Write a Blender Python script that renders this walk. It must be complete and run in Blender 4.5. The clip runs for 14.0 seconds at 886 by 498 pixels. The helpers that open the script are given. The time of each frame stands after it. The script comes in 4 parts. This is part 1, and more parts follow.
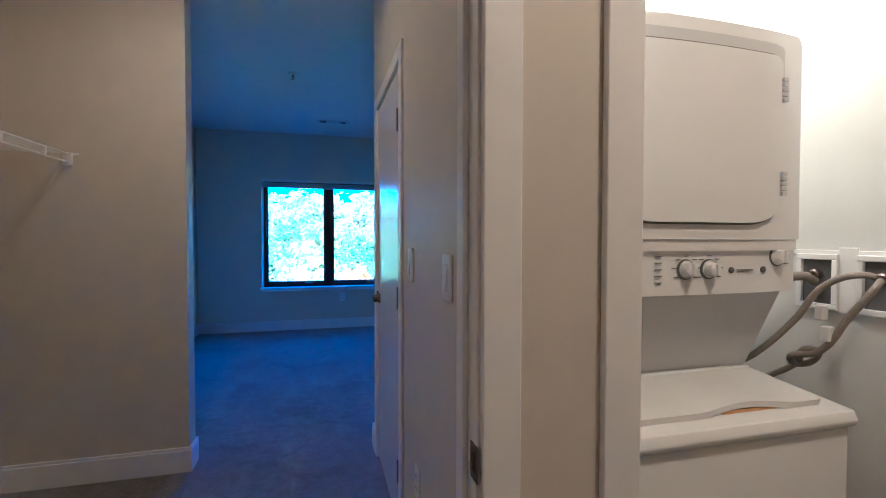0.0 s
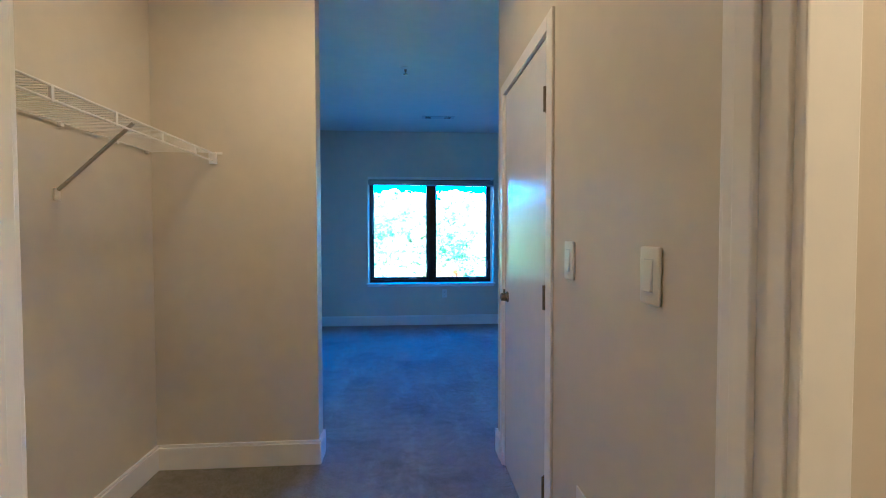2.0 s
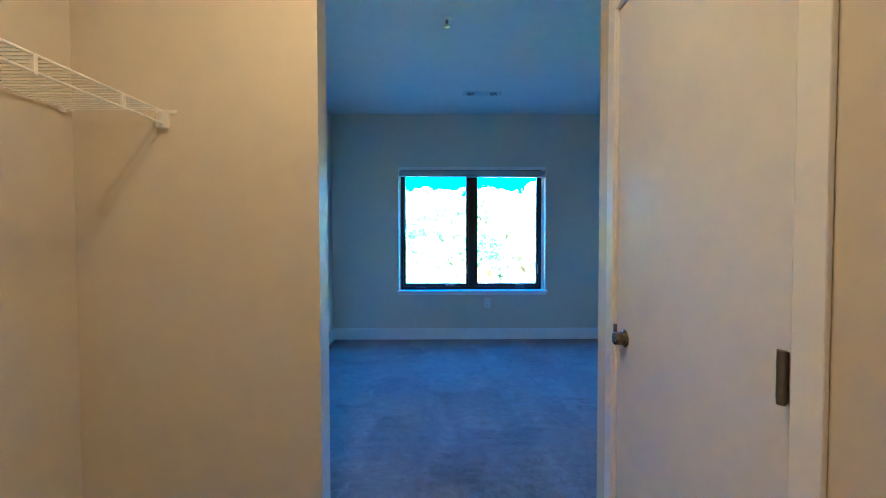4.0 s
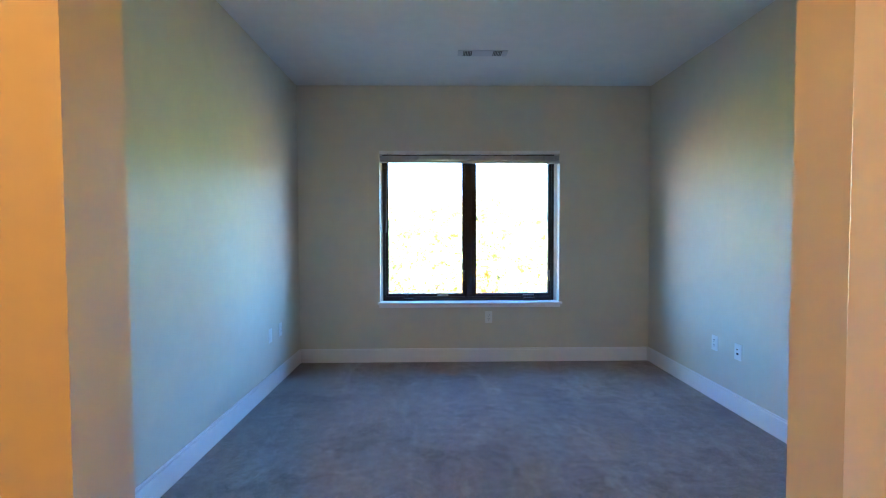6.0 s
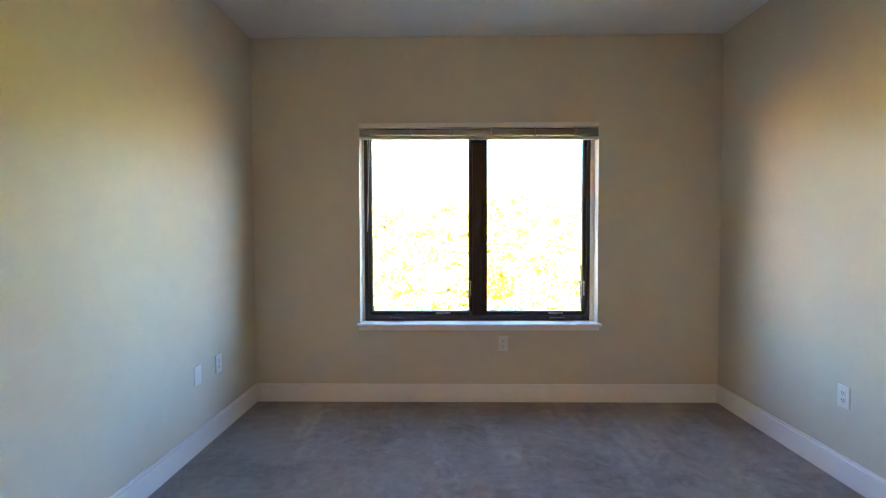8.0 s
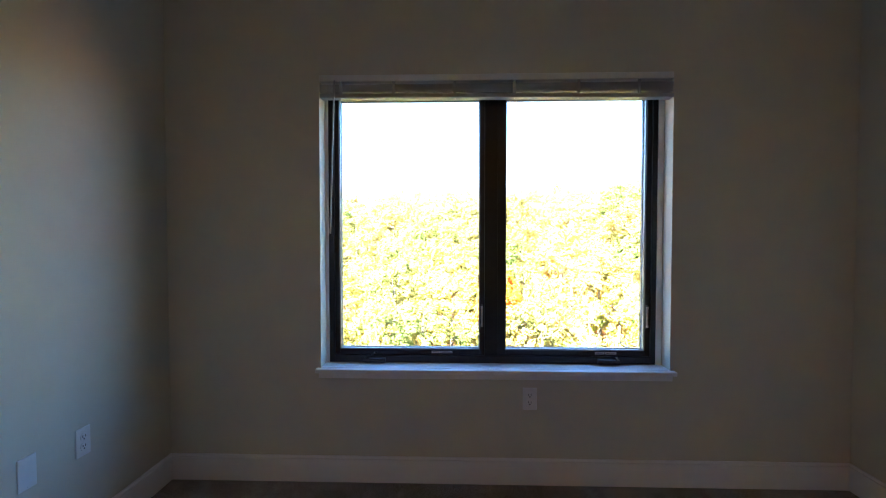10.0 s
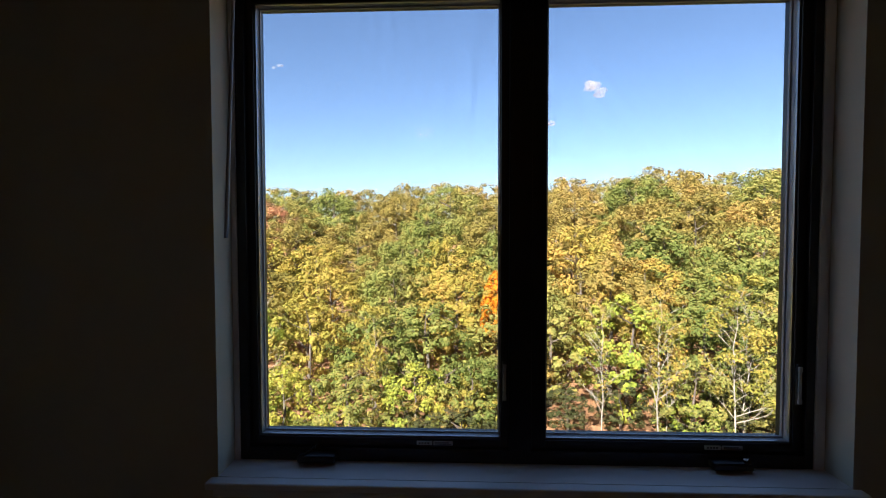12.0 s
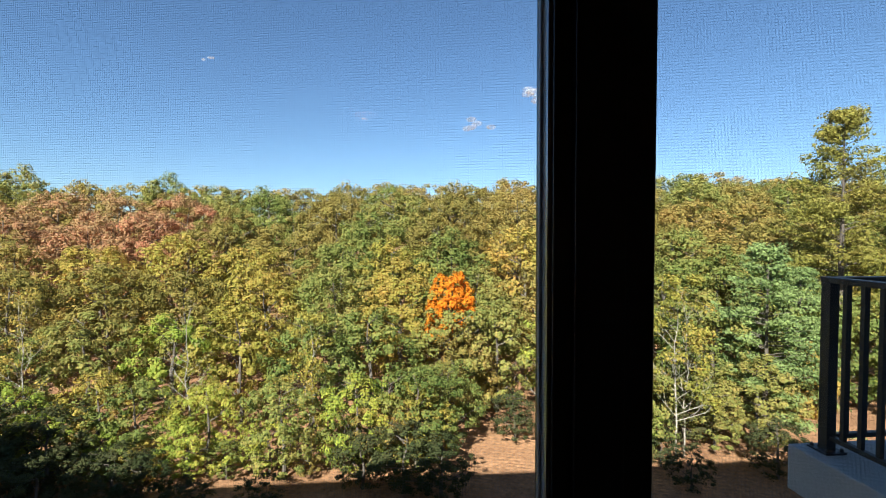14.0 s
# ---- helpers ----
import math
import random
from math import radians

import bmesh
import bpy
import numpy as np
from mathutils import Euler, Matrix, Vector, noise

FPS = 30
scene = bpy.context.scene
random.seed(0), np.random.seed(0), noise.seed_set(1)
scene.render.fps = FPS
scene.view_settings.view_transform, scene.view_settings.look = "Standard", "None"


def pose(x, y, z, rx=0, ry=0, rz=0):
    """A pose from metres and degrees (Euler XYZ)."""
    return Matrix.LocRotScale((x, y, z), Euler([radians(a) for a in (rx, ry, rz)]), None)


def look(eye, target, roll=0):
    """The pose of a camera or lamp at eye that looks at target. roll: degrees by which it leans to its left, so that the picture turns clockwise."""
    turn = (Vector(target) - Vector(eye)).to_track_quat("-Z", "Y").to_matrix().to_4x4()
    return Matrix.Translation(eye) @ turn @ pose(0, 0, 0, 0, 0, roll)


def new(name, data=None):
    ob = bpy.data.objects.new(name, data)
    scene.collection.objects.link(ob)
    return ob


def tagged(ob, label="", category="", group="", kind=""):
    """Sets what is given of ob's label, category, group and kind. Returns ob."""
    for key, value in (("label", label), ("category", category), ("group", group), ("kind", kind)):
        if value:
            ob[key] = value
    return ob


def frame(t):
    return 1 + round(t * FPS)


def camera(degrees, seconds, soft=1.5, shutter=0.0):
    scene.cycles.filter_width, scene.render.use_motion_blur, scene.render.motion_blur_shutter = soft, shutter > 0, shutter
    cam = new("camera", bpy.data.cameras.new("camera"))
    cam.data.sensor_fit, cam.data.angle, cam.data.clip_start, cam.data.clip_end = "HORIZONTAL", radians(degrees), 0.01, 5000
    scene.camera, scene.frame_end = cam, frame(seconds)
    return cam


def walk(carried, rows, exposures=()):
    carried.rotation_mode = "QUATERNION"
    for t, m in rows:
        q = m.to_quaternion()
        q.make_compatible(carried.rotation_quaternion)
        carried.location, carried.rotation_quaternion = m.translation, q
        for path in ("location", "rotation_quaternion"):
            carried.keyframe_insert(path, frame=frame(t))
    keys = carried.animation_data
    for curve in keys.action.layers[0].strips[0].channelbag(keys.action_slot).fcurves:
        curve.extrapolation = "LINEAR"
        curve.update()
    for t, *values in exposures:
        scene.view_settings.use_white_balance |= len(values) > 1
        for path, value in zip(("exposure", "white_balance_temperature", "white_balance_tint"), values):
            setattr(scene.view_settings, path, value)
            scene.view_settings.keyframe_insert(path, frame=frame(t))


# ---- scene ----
cam = camera(88.0, 14.0, 1.0)

PATH = [
    (0, (-0.079, -0.343, 1.3), (0.441, 1.587, 1.25), 0.1),
    (0.5, (-0.225, -0.364, 1.286), (0.091, 1.611, 1.233), 0.1),
    (1, (-0.281, -0.379, 1.284), (-0.027, 1.604, 1.232), -0.0),
    (1.5, (-0.274, -0.3, 1.279), (-0.074, 1.689, 1.225), -0.1),
    (2, (-0.273, -0.132, 1.283), (-0.124, 1.861, 1.222), -0.1),
    (2.4, (-0.291, 0.007, 1.287), (-0.194, 2.004, 1.226), 0.1),
    (2.5, (-0.294, 0.051, 1.287), (-0.216, 2.048, 1.224), 0.0),
    (3, (-0.348, 0.298, 1.296), (-0.33, 2.297, 1.231), -0.0),
    (5.3, (-0.343, 1.473, 1.287), (-0.324, 3.472, 1.216), -0.3),
    (5.5, (-0.325, 1.585, 1.288), (-0.298, 3.583, 1.213), -0.3),
    (5.7, (-0.304, 1.705, 1.285), (-0.271, 3.703, 1.214), -0.3),
    (6, (-0.286, 1.836, 1.282), (-0.256, 3.835, 1.216), -0.2),
    (6.5, (-0.284, 2.101, 1.282), (-0.293, 4.1, 1.211), -0.2),
    (7, (-0.298, 2.362, 1.303), (-0.297, 4.36, 1.226), -0.2),
    (7.5, (-0.204, 2.68, 1.28), (-0.192, 4.678, 1.208), -0.3),
    (8, (-0.158, 2.946, 1.282), (-0.192, 4.944, 1.213), -0.2),
    (10.5, (-0.131, 4.345, 1.292), (-0.193, 6.343, 1.233), 0.0),
    (11, (-0.116, 4.627, 1.303), (-0.168, 6.626, 1.236), 0.0),
    (11.5, (-0.098, 4.859, 1.309), (-0.167, 6.857, 1.242), 0.0),
    (12, (-0.136, 5.112, 1.309), (-0.216, 7.109, 1.239), -0.1),
    (12.5, (-0.172, 5.367, 1.304), (-0.224, 7.374, 1.234), -0.2),
    (13, (-0.18, 5.6, 1.302), (-0.178, 7.599, 1.23), -0.2),
    (13.5, (-0.183, 5.766, 1.302), (-0.142, 7.765, 1.232), -0.1),
    (14, (-0.207, 5.94, 1.293), (-0.036, 7.931, 1.229), -0.1),
]
EXPOSURES = [
    (0.0, 5.36, 2720, 3), (0.5, 5.68, 2770, 1), (1.5, 6.02, 2830, -4), (3.0, 6.3, 3000, -5), (5.3, 6.38, 3330, -9), (5.7, 6.62, 3720, -8),
    (6.0, 6.74, 4550, 0), (6.5, 6.84, 5900, 8), (7.5, 6.85, 6250, 9), (8.2, 6.75, 6300, 9), (10.3, 5.0, 5350, 11),
    (11.0, 3.87, 5350, 16), (11.6, 2.85, 5850, 16), (12.5, 2.10, 6450, 18), (13.2, 1.95, 6100, 14), (14.0, 1.86, 5850, 7),
]
walk(cam, [(t, look(eye, target, roll)) for t, eye, target, roll in PATH], EXPOSURES)

# ---- light ----
SUN_ELEVATION, SUN_AZIMUTH = radians(38), radians(206)      # azimuth from +y, clockwise
world = bpy.data.worlds.new("sky")
scene.world = world
world.use_nodes = True
wn = world.node_tree
sky = wn.nodes.new("ShaderNodeTexSky")
sky.sky_type = "NISHITA"
sky.sun_disc = False
sky.altitude = 1200
sky.sun_elevation, sky.sun_rotation = SUN_ELEVATION, SUN_AZIMUTH
sky.air_density, sky.dust_density, sky.ozone_density = 1.0, 0.4, 3.0
wn.links.new(sky.outputs[0], wn.nodes["Background"].inputs[0])
wn.nodes["Background"].inputs[1].default_value = 0.050

sun_data = bpy.data.lights.new("sun", "SUN")
sun_data.energy, sun_data.angle, sun_data.color = 5.0, radians(0.5), (1.0, 0.93, 0.82)
sun = new("sun", sun_data)
sun_from = Vector((math.sin(SUN_AZIMUTH) * math.cos(SUN_ELEVATION), math.cos(SUN_AZIMUTH) * math.cos(SUN_ELEVATION), math.sin(SUN_ELEVATION)))
sun.matrix_world = look(tuple(sun_from * 50), (0, 0, 0))

WARM = (1.0, 0.37, 0.06)


def lamp_light(name, x, y, z, watts, radius, colour=WARM):
    d = bpy.data.lights.new(name, "AREA")
    d.shape, d.size, d.energy, d.color = "DISK", 2 * radius, watts, colour
    ob = new(name, d)
    ob.matrix_world = pose(x, y, z)
    return ob


lamp_light("hall_light", -0.66, 1.66, 2.655, 0.162, 0.05)
lamp_light("bath_light", 0.75, -0.35, 2.655, 0.55, 0.10)
lamp_light("laundry_light", 0.95, 1.0, 2.655, 0.98, 0.12, (1.0, 0.42, 0.095))


# ---- materials ----
def material(name, base, rough=0.6, metal=0.0, scale=30.0, vary=0.06, bump=0.0, bump_scale=200.0, big=1.5, big_vary=0.0, second=None, coat=0.0, spec=0.5):
    """Principled surface: fine grain and a broad mottle of the base colour, and fine relief."""
    m = bpy.data.materials.new(name)
    m.use_nodes = True
    nt = m.node_tree
    b = nt.nodes["Principled BSDF"]
    b.inputs["Roughness"].default_value = rough
    b.inputs["Metallic"].default_value = metal
    b.inputs["Specular IOR Level"].default_value = spec
    if coat:
        b.inputs["Coat Weight"].default_value = coat
    tc = nt.nodes.new("ShaderNodeTexCoord")
    geo = nt.nodes.new("ShaderNodeNewGeometry")
    n1 = nt.nodes.new("ShaderNodeTexNoise")
    n1.inputs["Scale"].default_value, n1.inputs["Detail"].default_value = scale, 4
    nt.links.new(geo.outputs["Position"], n1.inputs["Vector"])
    n2 = nt.nodes.new("ShaderNodeTexNoise")
    n2.inputs["Scale"].default_value, n2.inputs["Detail"].default_value = big, 5
    nt.links.new(geo.outputs["Position"], n2.inputs["Vector"])
    r1 = nt.nodes.new("ShaderNodeMapRange")
    r1.inputs["From Min"].default_value, r1.inputs["From Max"].default_value = 0.3, 0.7
    r1.inputs["To Min"].default_value, r1.inputs["To Max"].default_value = 1 - vary, 1 + vary
    nt.links.new(n1.outputs["Fac"], r1.inputs["Value"])
    r2 = nt.nodes.new("ShaderNodeMapRange")
    r2.inputs["From Min"].default_value, r2.inputs["From Max"].default_value = 0.35, 0.65
    nt.links.new(n2.outputs["Fac"], r2.inputs["Value"])
    mix = nt.nodes.new("ShaderNodeMix")
    mix.data_type = "RGBA"
    mix.inputs[6].default_value = (*base, 1)
    mix.inputs[7].default_value = (*(second or tuple(c * (1 - big_vary) for c in base)), 1)
    nt.links.new(r2.outputs[0], mix.inputs[0])
    mul = nt.nodes.new("ShaderNodeVectorMath")
    mul.operation = "SCALE"
    nt.links.new(mix.outputs[2], mul.inputs[0])
    nt.links.new(r1.outputs[0], mul.inputs["Scale"])
    nt.links.new(mul.outputs[0], b.inputs["Base Color"])
    if bump:
        nb = nt.nodes.new("ShaderNodeTexNoise")
        nb.inputs["Scale"].default_value, nb.inputs["Detail"].default_value = bump_scale, 3
        nt.links.new(geo.outputs["Position"], nb.inputs["Vector"])
        bp = nt.nodes.new("ShaderNodeBump")
        bp.inputs["Strength"].default_value, bp.inputs["Distance"].default_value = bump, 0.004
        nt.links.new(nb.outputs["Fac"], bp.inputs["Height"])
        nt.links.new(bp.outputs[0], b.inputs["Normal"])
    return m


def carpet_material():
    """Cut pile: speckled tufts, dark soiled blotches and paler brushed tracks."""
    m = material("carpet", (0.215, 0.196, 0.186), 0.95, 0, 330, 0.40, 1.0, 480, 1.1, 0, (0.158, 0.142, 0.135), spec=0.1)
    nt = m.node_tree
    b = nt.nodes["Principled BSDF"]
    b.inputs["Sheen Weight"].default_value = 0.50
    b.inputs["Sheen Roughness"].default_value = 0.45
    colour = b.inputs["Base Color"].links[0].from_socket
    geo = nt.nodes.new("ShaderNodeNewGeometry")
    for scale, stretch, detail, rough, low, high, dark, light in (
            (2.1, (1, 1, 1), 9, 0.74, 0.51, 0.60, 1.08, 0.64), (5.0, (1, 0.20, 1), 6, 0.60, 0.50, 0.64, 0.95, 1.30),
            (16.0, (1, 1, 1), 7, 0.75, 0.40, 0.62, 0.74, 1.22), (85.0, (1, 1, 1), 3, 0.6, 0.35, 0.65, 0.80, 1.20)):
        place = nt.nodes.new("ShaderNodeVectorMath")
        place.operation = "MULTIPLY"
        place.inputs[1].default_value = stretch
        nt.links.new(geo.outputs["Position"], place.inputs[0])
        n = nt.nodes.new("ShaderNodeTexNoise")
        n.inputs["Scale"].default_value, n.inputs["Detail"].default_value, n.inputs["Roughness"].default_value = scale, detail, rough
        nt.links.new(place.outputs[0], n.inputs["Vector"])
        ramp = nt.nodes.new("ShaderNodeMapRange")
        ramp.inputs["From Min"].default_value, ramp.inputs["From Max"].default_value = low, high
        ramp.inputs["To Min"].default_value, ramp.inputs["To Max"].default_value = dark, light
        nt.links.new(n.outputs["Fac"], ramp.inputs["Value"])
        mul = nt.nodes.new("ShaderNodeVectorMath")
        mul.operation = "SCALE"
        nt.links.new(colour, mul.inputs[0])
        nt.links.new(ramp.outputs[0], mul.inputs["Scale"])
        colour = mul.outputs[0]
    nt.links.new(colour, b.inputs["Base Color"])
    return m


def glass_material():
    m = bpy.data.materials.new("clear_glass")
    m.use_nodes = True
    nt = m.node_tree
    nt.nodes.remove(nt.nodes["Principled BSDF"])
    clear = nt.nodes.new("ShaderNodeBsdfTransparent")
    clear.inputs[0].default_value = (0.94, 0.96, 0.95, 1)
    gloss = nt.nodes.new("ShaderNodeBsdfGlossy")
    gloss.inputs["Roughness"].default_value = 0.02
    facing = nt.nodes.new("ShaderNodeLayerWeight")
    facing.inputs[0].default_value = 0.5
    power = nt.nodes.new("ShaderNodeMath")
    power.operation = "POWER"
    power.inputs[1].default_value = 5.0
    nt.links.new(facing.outputs["Facing"], power.inputs[0])
    fres = nt.nodes.new("ShaderNodeMath")
    fres.operation = "MULTIPLY_ADD"
    fres.inputs[1].default_value, fres.inputs[2].default_value = 0.9, 0.018
    nt.links.new(power.outputs[0], fres.inputs[0])
    mix = nt.nodes.new("ShaderNodeMixShader")
    nt.links.new(fres.outputs[0], mix.inputs[0])
    nt.links.new(clear.outputs[0], mix.inputs[1])
    nt.links.new(gloss.outputs[0], mix.inputs[2])
    nt.links.new(mix.outputs[0], nt.nodes["Material Output"].inputs[0])
    return m


def leaf_material(name, colours, random_tree=0.35):
    """Leaves: one of the colours by leaf, shifted as a whole by tree; light comes through them."""
    m = bpy.data.materials.new(name)
    m.use_nodes = True
    nt = m.node_tree
    nt.nodes.remove(nt.nodes["Principled BSDF"])
    geo = nt.nodes.new("ShaderNodeNewGeometry")
    info = nt.nodes.new("ShaderNodeObjectInfo")
    ramp = nt.nodes.new("ShaderNodeValToRGB")
    while len(ramp.color_ramp.elements) < len(colours):
        ramp.color_ramp.elements.new(0.5)
    for n, (e, c) in enumerate(zip(ramp.color_ramp.elements, colours)):
        e.position, e.color = n / (len(colours) - 1), (*c, 1)
    n1 = nt.nodes.new("ShaderNodeTexNoise")
    n1.inputs["Scale"].default_value, n1.inputs["Detail"].default_value = 0.5, 3
    nt.links.new(geo.outputs["Position"], n1.inputs["Vector"])
    a = nt.nodes.new("ShaderNodeMath")
    a.operation = "MULTIPLY_ADD"
    nt.links.new(geo.outputs["Random Per Island"], a.inputs[0])
    a.inputs[1].default_value, a.inputs[2].default_value = 0.42, -0.21 - random_tree / 2
    c = nt.nodes.new("ShaderNodeMath")
    c.operation = "MULTIPLY_ADD"
    nt.links.new(info.outputs["Random"], c.inputs[0])
    c.inputs[1].default_value = random_tree
    nt.links.new(a.outputs[0], c.inputs[2])
    d = nt.nodes.new("ShaderNodeMath")
    d.operation = "ADD"
    nt.links.new(c.outputs[0], d.inputs[0])
    nt.links.new(n1.outputs["Fac"], d.inputs[1])
    nt.links.new(d.outputs[0], ramp.inputs[0])
    diff, trans, mix = nt.nodes.new("ShaderNodeBsdfDiffuse"), nt.nodes.new("ShaderNodeBsdfTranslucent"), nt.nodes.new("ShaderNodeMixShader")
    mix.inputs[0].default_value = 0.42
    nt.links.new(ramp.outputs[0], diff.inputs[0])
    nt.links.new(ramp.outputs[0], trans.inputs[0])
    nt.links.new(diff.outputs[0], mix.inputs[1])
    nt.links.new(trans.outputs[0], mix.inputs[2])
    nt.links.new(mix.outputs[0], nt.nodes["Material Output"].inputs[0])
    return m


WALL = material("wall_paint", (0.655, 0.610, 0.490), 0.55, 0, 9, 0.02, 0.05, 160, 0.8, 0.03, spec=0.3)
CEILING = material("ceiling_paint", (0.80, 0.79, 0.765), 0.8, 0, 9, 0.02, 0.10, 120, 0.7, 0.03, spec=0.2)
TRIM = material("trim_paint", (0.86, 0.845, 0.825), 0.38, 0, 12, 0.02, 0.03, 60, 1.2, 0.03)
DOOR = material("door_paint", (0.79, 0.775, 0.755), 0.24, 0, 14, 0.02, 0.05, 45, 1.0, 0.03)
PLASTIC = material("white_plastic", (0.78, 0.77, 0.73), 0.35, 0, 20, 0.02, spec=0.5)
PLASTIC_DIM = material("slot_dark", (0.03, 0.03, 0.03), 0.6)
ENAMEL = material("white_enamel", (0.86, 0.86, 0.85), 0.22, 0, 8, 0.015, 0.02, 30, 1.0, 0.02, coat=0.3)
ENAMEL_GREY = material("grey_panel", (0.60, 0.61, 0.62), 0.35, 0, 8, 0.02)
PRINT = material("grey_print", (0.12, 0.12, 0.13), 0.6)
NICKEL = material("satin_nickel", (0.24, 0.20, 0.155), 0.22, 1.0, 60, 0.06)
BRONZE = material("hinge_metal", (0.20, 0.17, 0.14), 0.38, 1.0, 60, 0.10)
FRAME = material("black_window_frame", (0.012, 0.012, 0.014), 0.38, 0, 40, 0.15, 0.03, 120)
RAIL = material("black_rail", (0.02, 0.021, 0.024), 0.40, 0, 30, 0.15)
BEAD = material("pale_sash_face", (0.42, 0.43, 0.45), 0.45, 0, 40, 0.08)
GASKET = material("metal_glazing_bead", (0.33, 0.33, 0.34), 0.35, 0.8, 40, 0.1)
WIRE = material("white_coated_wire", (0.84, 0.83, 0.80), 0.35, 0, 30, 0.03)
STEEL = material("grey_brace", (0.50, 0.49, 0.47), 0.5, 0.0, 30, 0.06)
BLIND = material("blind_vinyl", (0.42, 0.43, 0.45), 0.45, 0, 25, 0.03)
MESH = material("screen_fibre", (0.11, 0.11, 0.113), 0.7)
HOSE = material("braided_hose", (0.27, 0.245, 0.185), 0.5, 0.2, 300, 0.25, 0.5, 500)
ORANGE = material("amber_tub_plastic", (0.60, 0.34, 0.01), 0.4, 0, 20, 0.08)
LAMP_GLOW = bpy.data.materials.new("lamp_diffuser")
LAMP_GLOW.use_nodes = True
LAMP_GLOW.node_tree.nodes["Principled BSDF"].inputs["Emission Color"].default_value = (*WARM, 1)
LAMP_GLOW.node_tree.nodes["Principled BSDF"].inputs["Emission Strength"].default_value = 0.6
CARPET = carpet_material()
GLASS = glass_material()
CONCRETE = material("concrete", (0.40, 0.39, 0.37), 0.85, 0, 40, 0.10, 0.4, 90, 1.2, 0.15)
FACADE = material("facade_panel", (0.32, 0.29, 0.26), 0.8, 0, 20, 0.08, 0.2, 60, 0.6, 0.1)
BARK = material("bark", (0.14, 0.11, 0.085), 0.9, 0, 12, 0.35, 0.8, 20, 1.0, 0.3)
BIRCH = material("pale_bark", (0.36, 0.31, 0.25), 0.85, 0, 9, 0.30, 0.4, 25, 1.0, 0.25)
LITTER = material("leaf_litter", (0.35, 0.185, 0.095), 0.95, 0, 7, 0.35, 0.9, 9, 0.35, 0, (0.22, 0.115, 0.06), spec=0.1)
LEAF_OAK = leaf_material("oak_leaves", [(0.135, 0.128, 0.032), (0.248, 0.209, 0.058), (0.360, 0.266, 0.077), (0.441, 0.248, 0.086)])
LEAF_GREEN = leaf_material("green_leaves", [(0.079, 0.117, 0.030), (0.178, 0.208, 0.055), (0.307, 0.287, 0.079), (0.426, 0.297, 0.095)])
LEAF_YELLOW = leaf_material("yellow_leaves", [(0.198, 0.209, 0.040), (0.324, 0.293, 0.059), (0.441, 0.315, 0.076), (0.495, 0.252, 0.072)])
LEAF_LIME = leaf_material("lime_leaves", [(0.146, 0.210, 0.033), (0.262, 0.321, 0.054), (0.408, 0.389, 0.070), (0.515, 0.360, 0.078)])
# dark green foliage, with the building's shade put into the colour
LEAF_SHADED = leaf_material("dark_shaded_shrub_leaves", [(0.030, 0.045, 0.020), (0.055, 0.070, 0.028), (0.085, 0.090, 0.036), (0.13, 0.105, 0.045)])
LEAF_ORANGE = leaf_material("orange_leaves", [(0.60, 0.19, 0.015), (0.72, 0.25, 0.02), (0.74, 0.32, 0.03), (0.55, 0.14, 0.02)])
LEAF_RED = leaf_material("red_leaves", [(0.40, 0.11, 0.06), (0.44, 0.22, 0.12), (0.40, 0.26, 0.12), (0.33, 0.25, 0.09)])
LEAF_PINE = leaf_material("pine_needles", [(0.147, 0.198, 0.074), (0.233, 0.300, 0.106), (0.330, 0.384, 0.130), (0.416, 0.420, 0.142)])
LEAF_OLIVE = leaf_material("olive_needles", [(0.12, 0.14, 0.035), (0.20, 0.20, 0.045), (0.29, 0.26, 0.06), (0.34, 0.27, 0.07)])



# ---- mesh helpers ----
def box(bm, x0, x1, y0, y1, z0, z1):
    v = [bm.verts.new((x, y, z)) for x in (x0, x1) for y in (y0, y1) for z in (z0, z1)]
    for f in ((0, 1, 3, 2), (4, 6, 7, 5), (0, 4, 5, 1), (2, 3, 7, 6), (0, 2, 6, 4), (1, 5, 7, 3)):
        bm.faces.new([v[i] for i in f])
    return bm


def boxes(*sizes, bevel=0.0, segments=2):
    bm = bmesh.new()
    for s in sizes:
        box(bm, *s)
    if bevel:
        bmesh.ops.bevel(bm, geom=bm.edges[:], offset=bevel, segments=segments, profile=0.5, affect="EDGES")
    return bm


def rod(bm, a, b, r0, r1=None, n=10):
    a, b = Vector(a), Vector(b)
    r1 = r0 if r1 is None else r1
    turn = (b - a).to_track_quat("Z", "Y").to_matrix()
    rings = []
    for p, r in ((a, r0), (b, r1)):
        rings.append([bm.verts.new(p + turn @ Vector((r * math.cos(2 * math.pi * k / n), r * math.sin(2 * math.pi * k / n), 0))) for k in range(n)])
    for k in range(n):
        bm.faces.new((rings[0][k], rings[0][(k + 1) % n], rings[1][(k + 1) % n], rings[1][k]))
    bm.faces.new(rings[0][::-1])
    bm.faces.new(rings[1])
    return bm


def turned(profile, place, axis="x", n=28):
    """A body of revolution: profile of (along, radius) about an axis through place."""
    bm = bmesh.new()
    rings = []
    for along, r in profile:
        ring = []
        for k in range(n):
            c, s = r * math.cos(2 * math.pi * k / n), r * math.sin(2 * math.pi * k / n)
            p = {"x": (along, c, s), "y": (c, along, s), "z": (c, s, along)}[axis]
            ring.append(bm.verts.new(Vector(place) + Vector(p)))
        rings.append(ring)
    for a, b in zip(rings, rings[1:]):
        for k in range(n):
            bm.faces.new((a[k], a[(k + 1) % n], b[(k + 1) % n], b[k]))
    bm.faces.new(rings[0][::-1])
    bm.faces.new(rings[-1])
    return bm


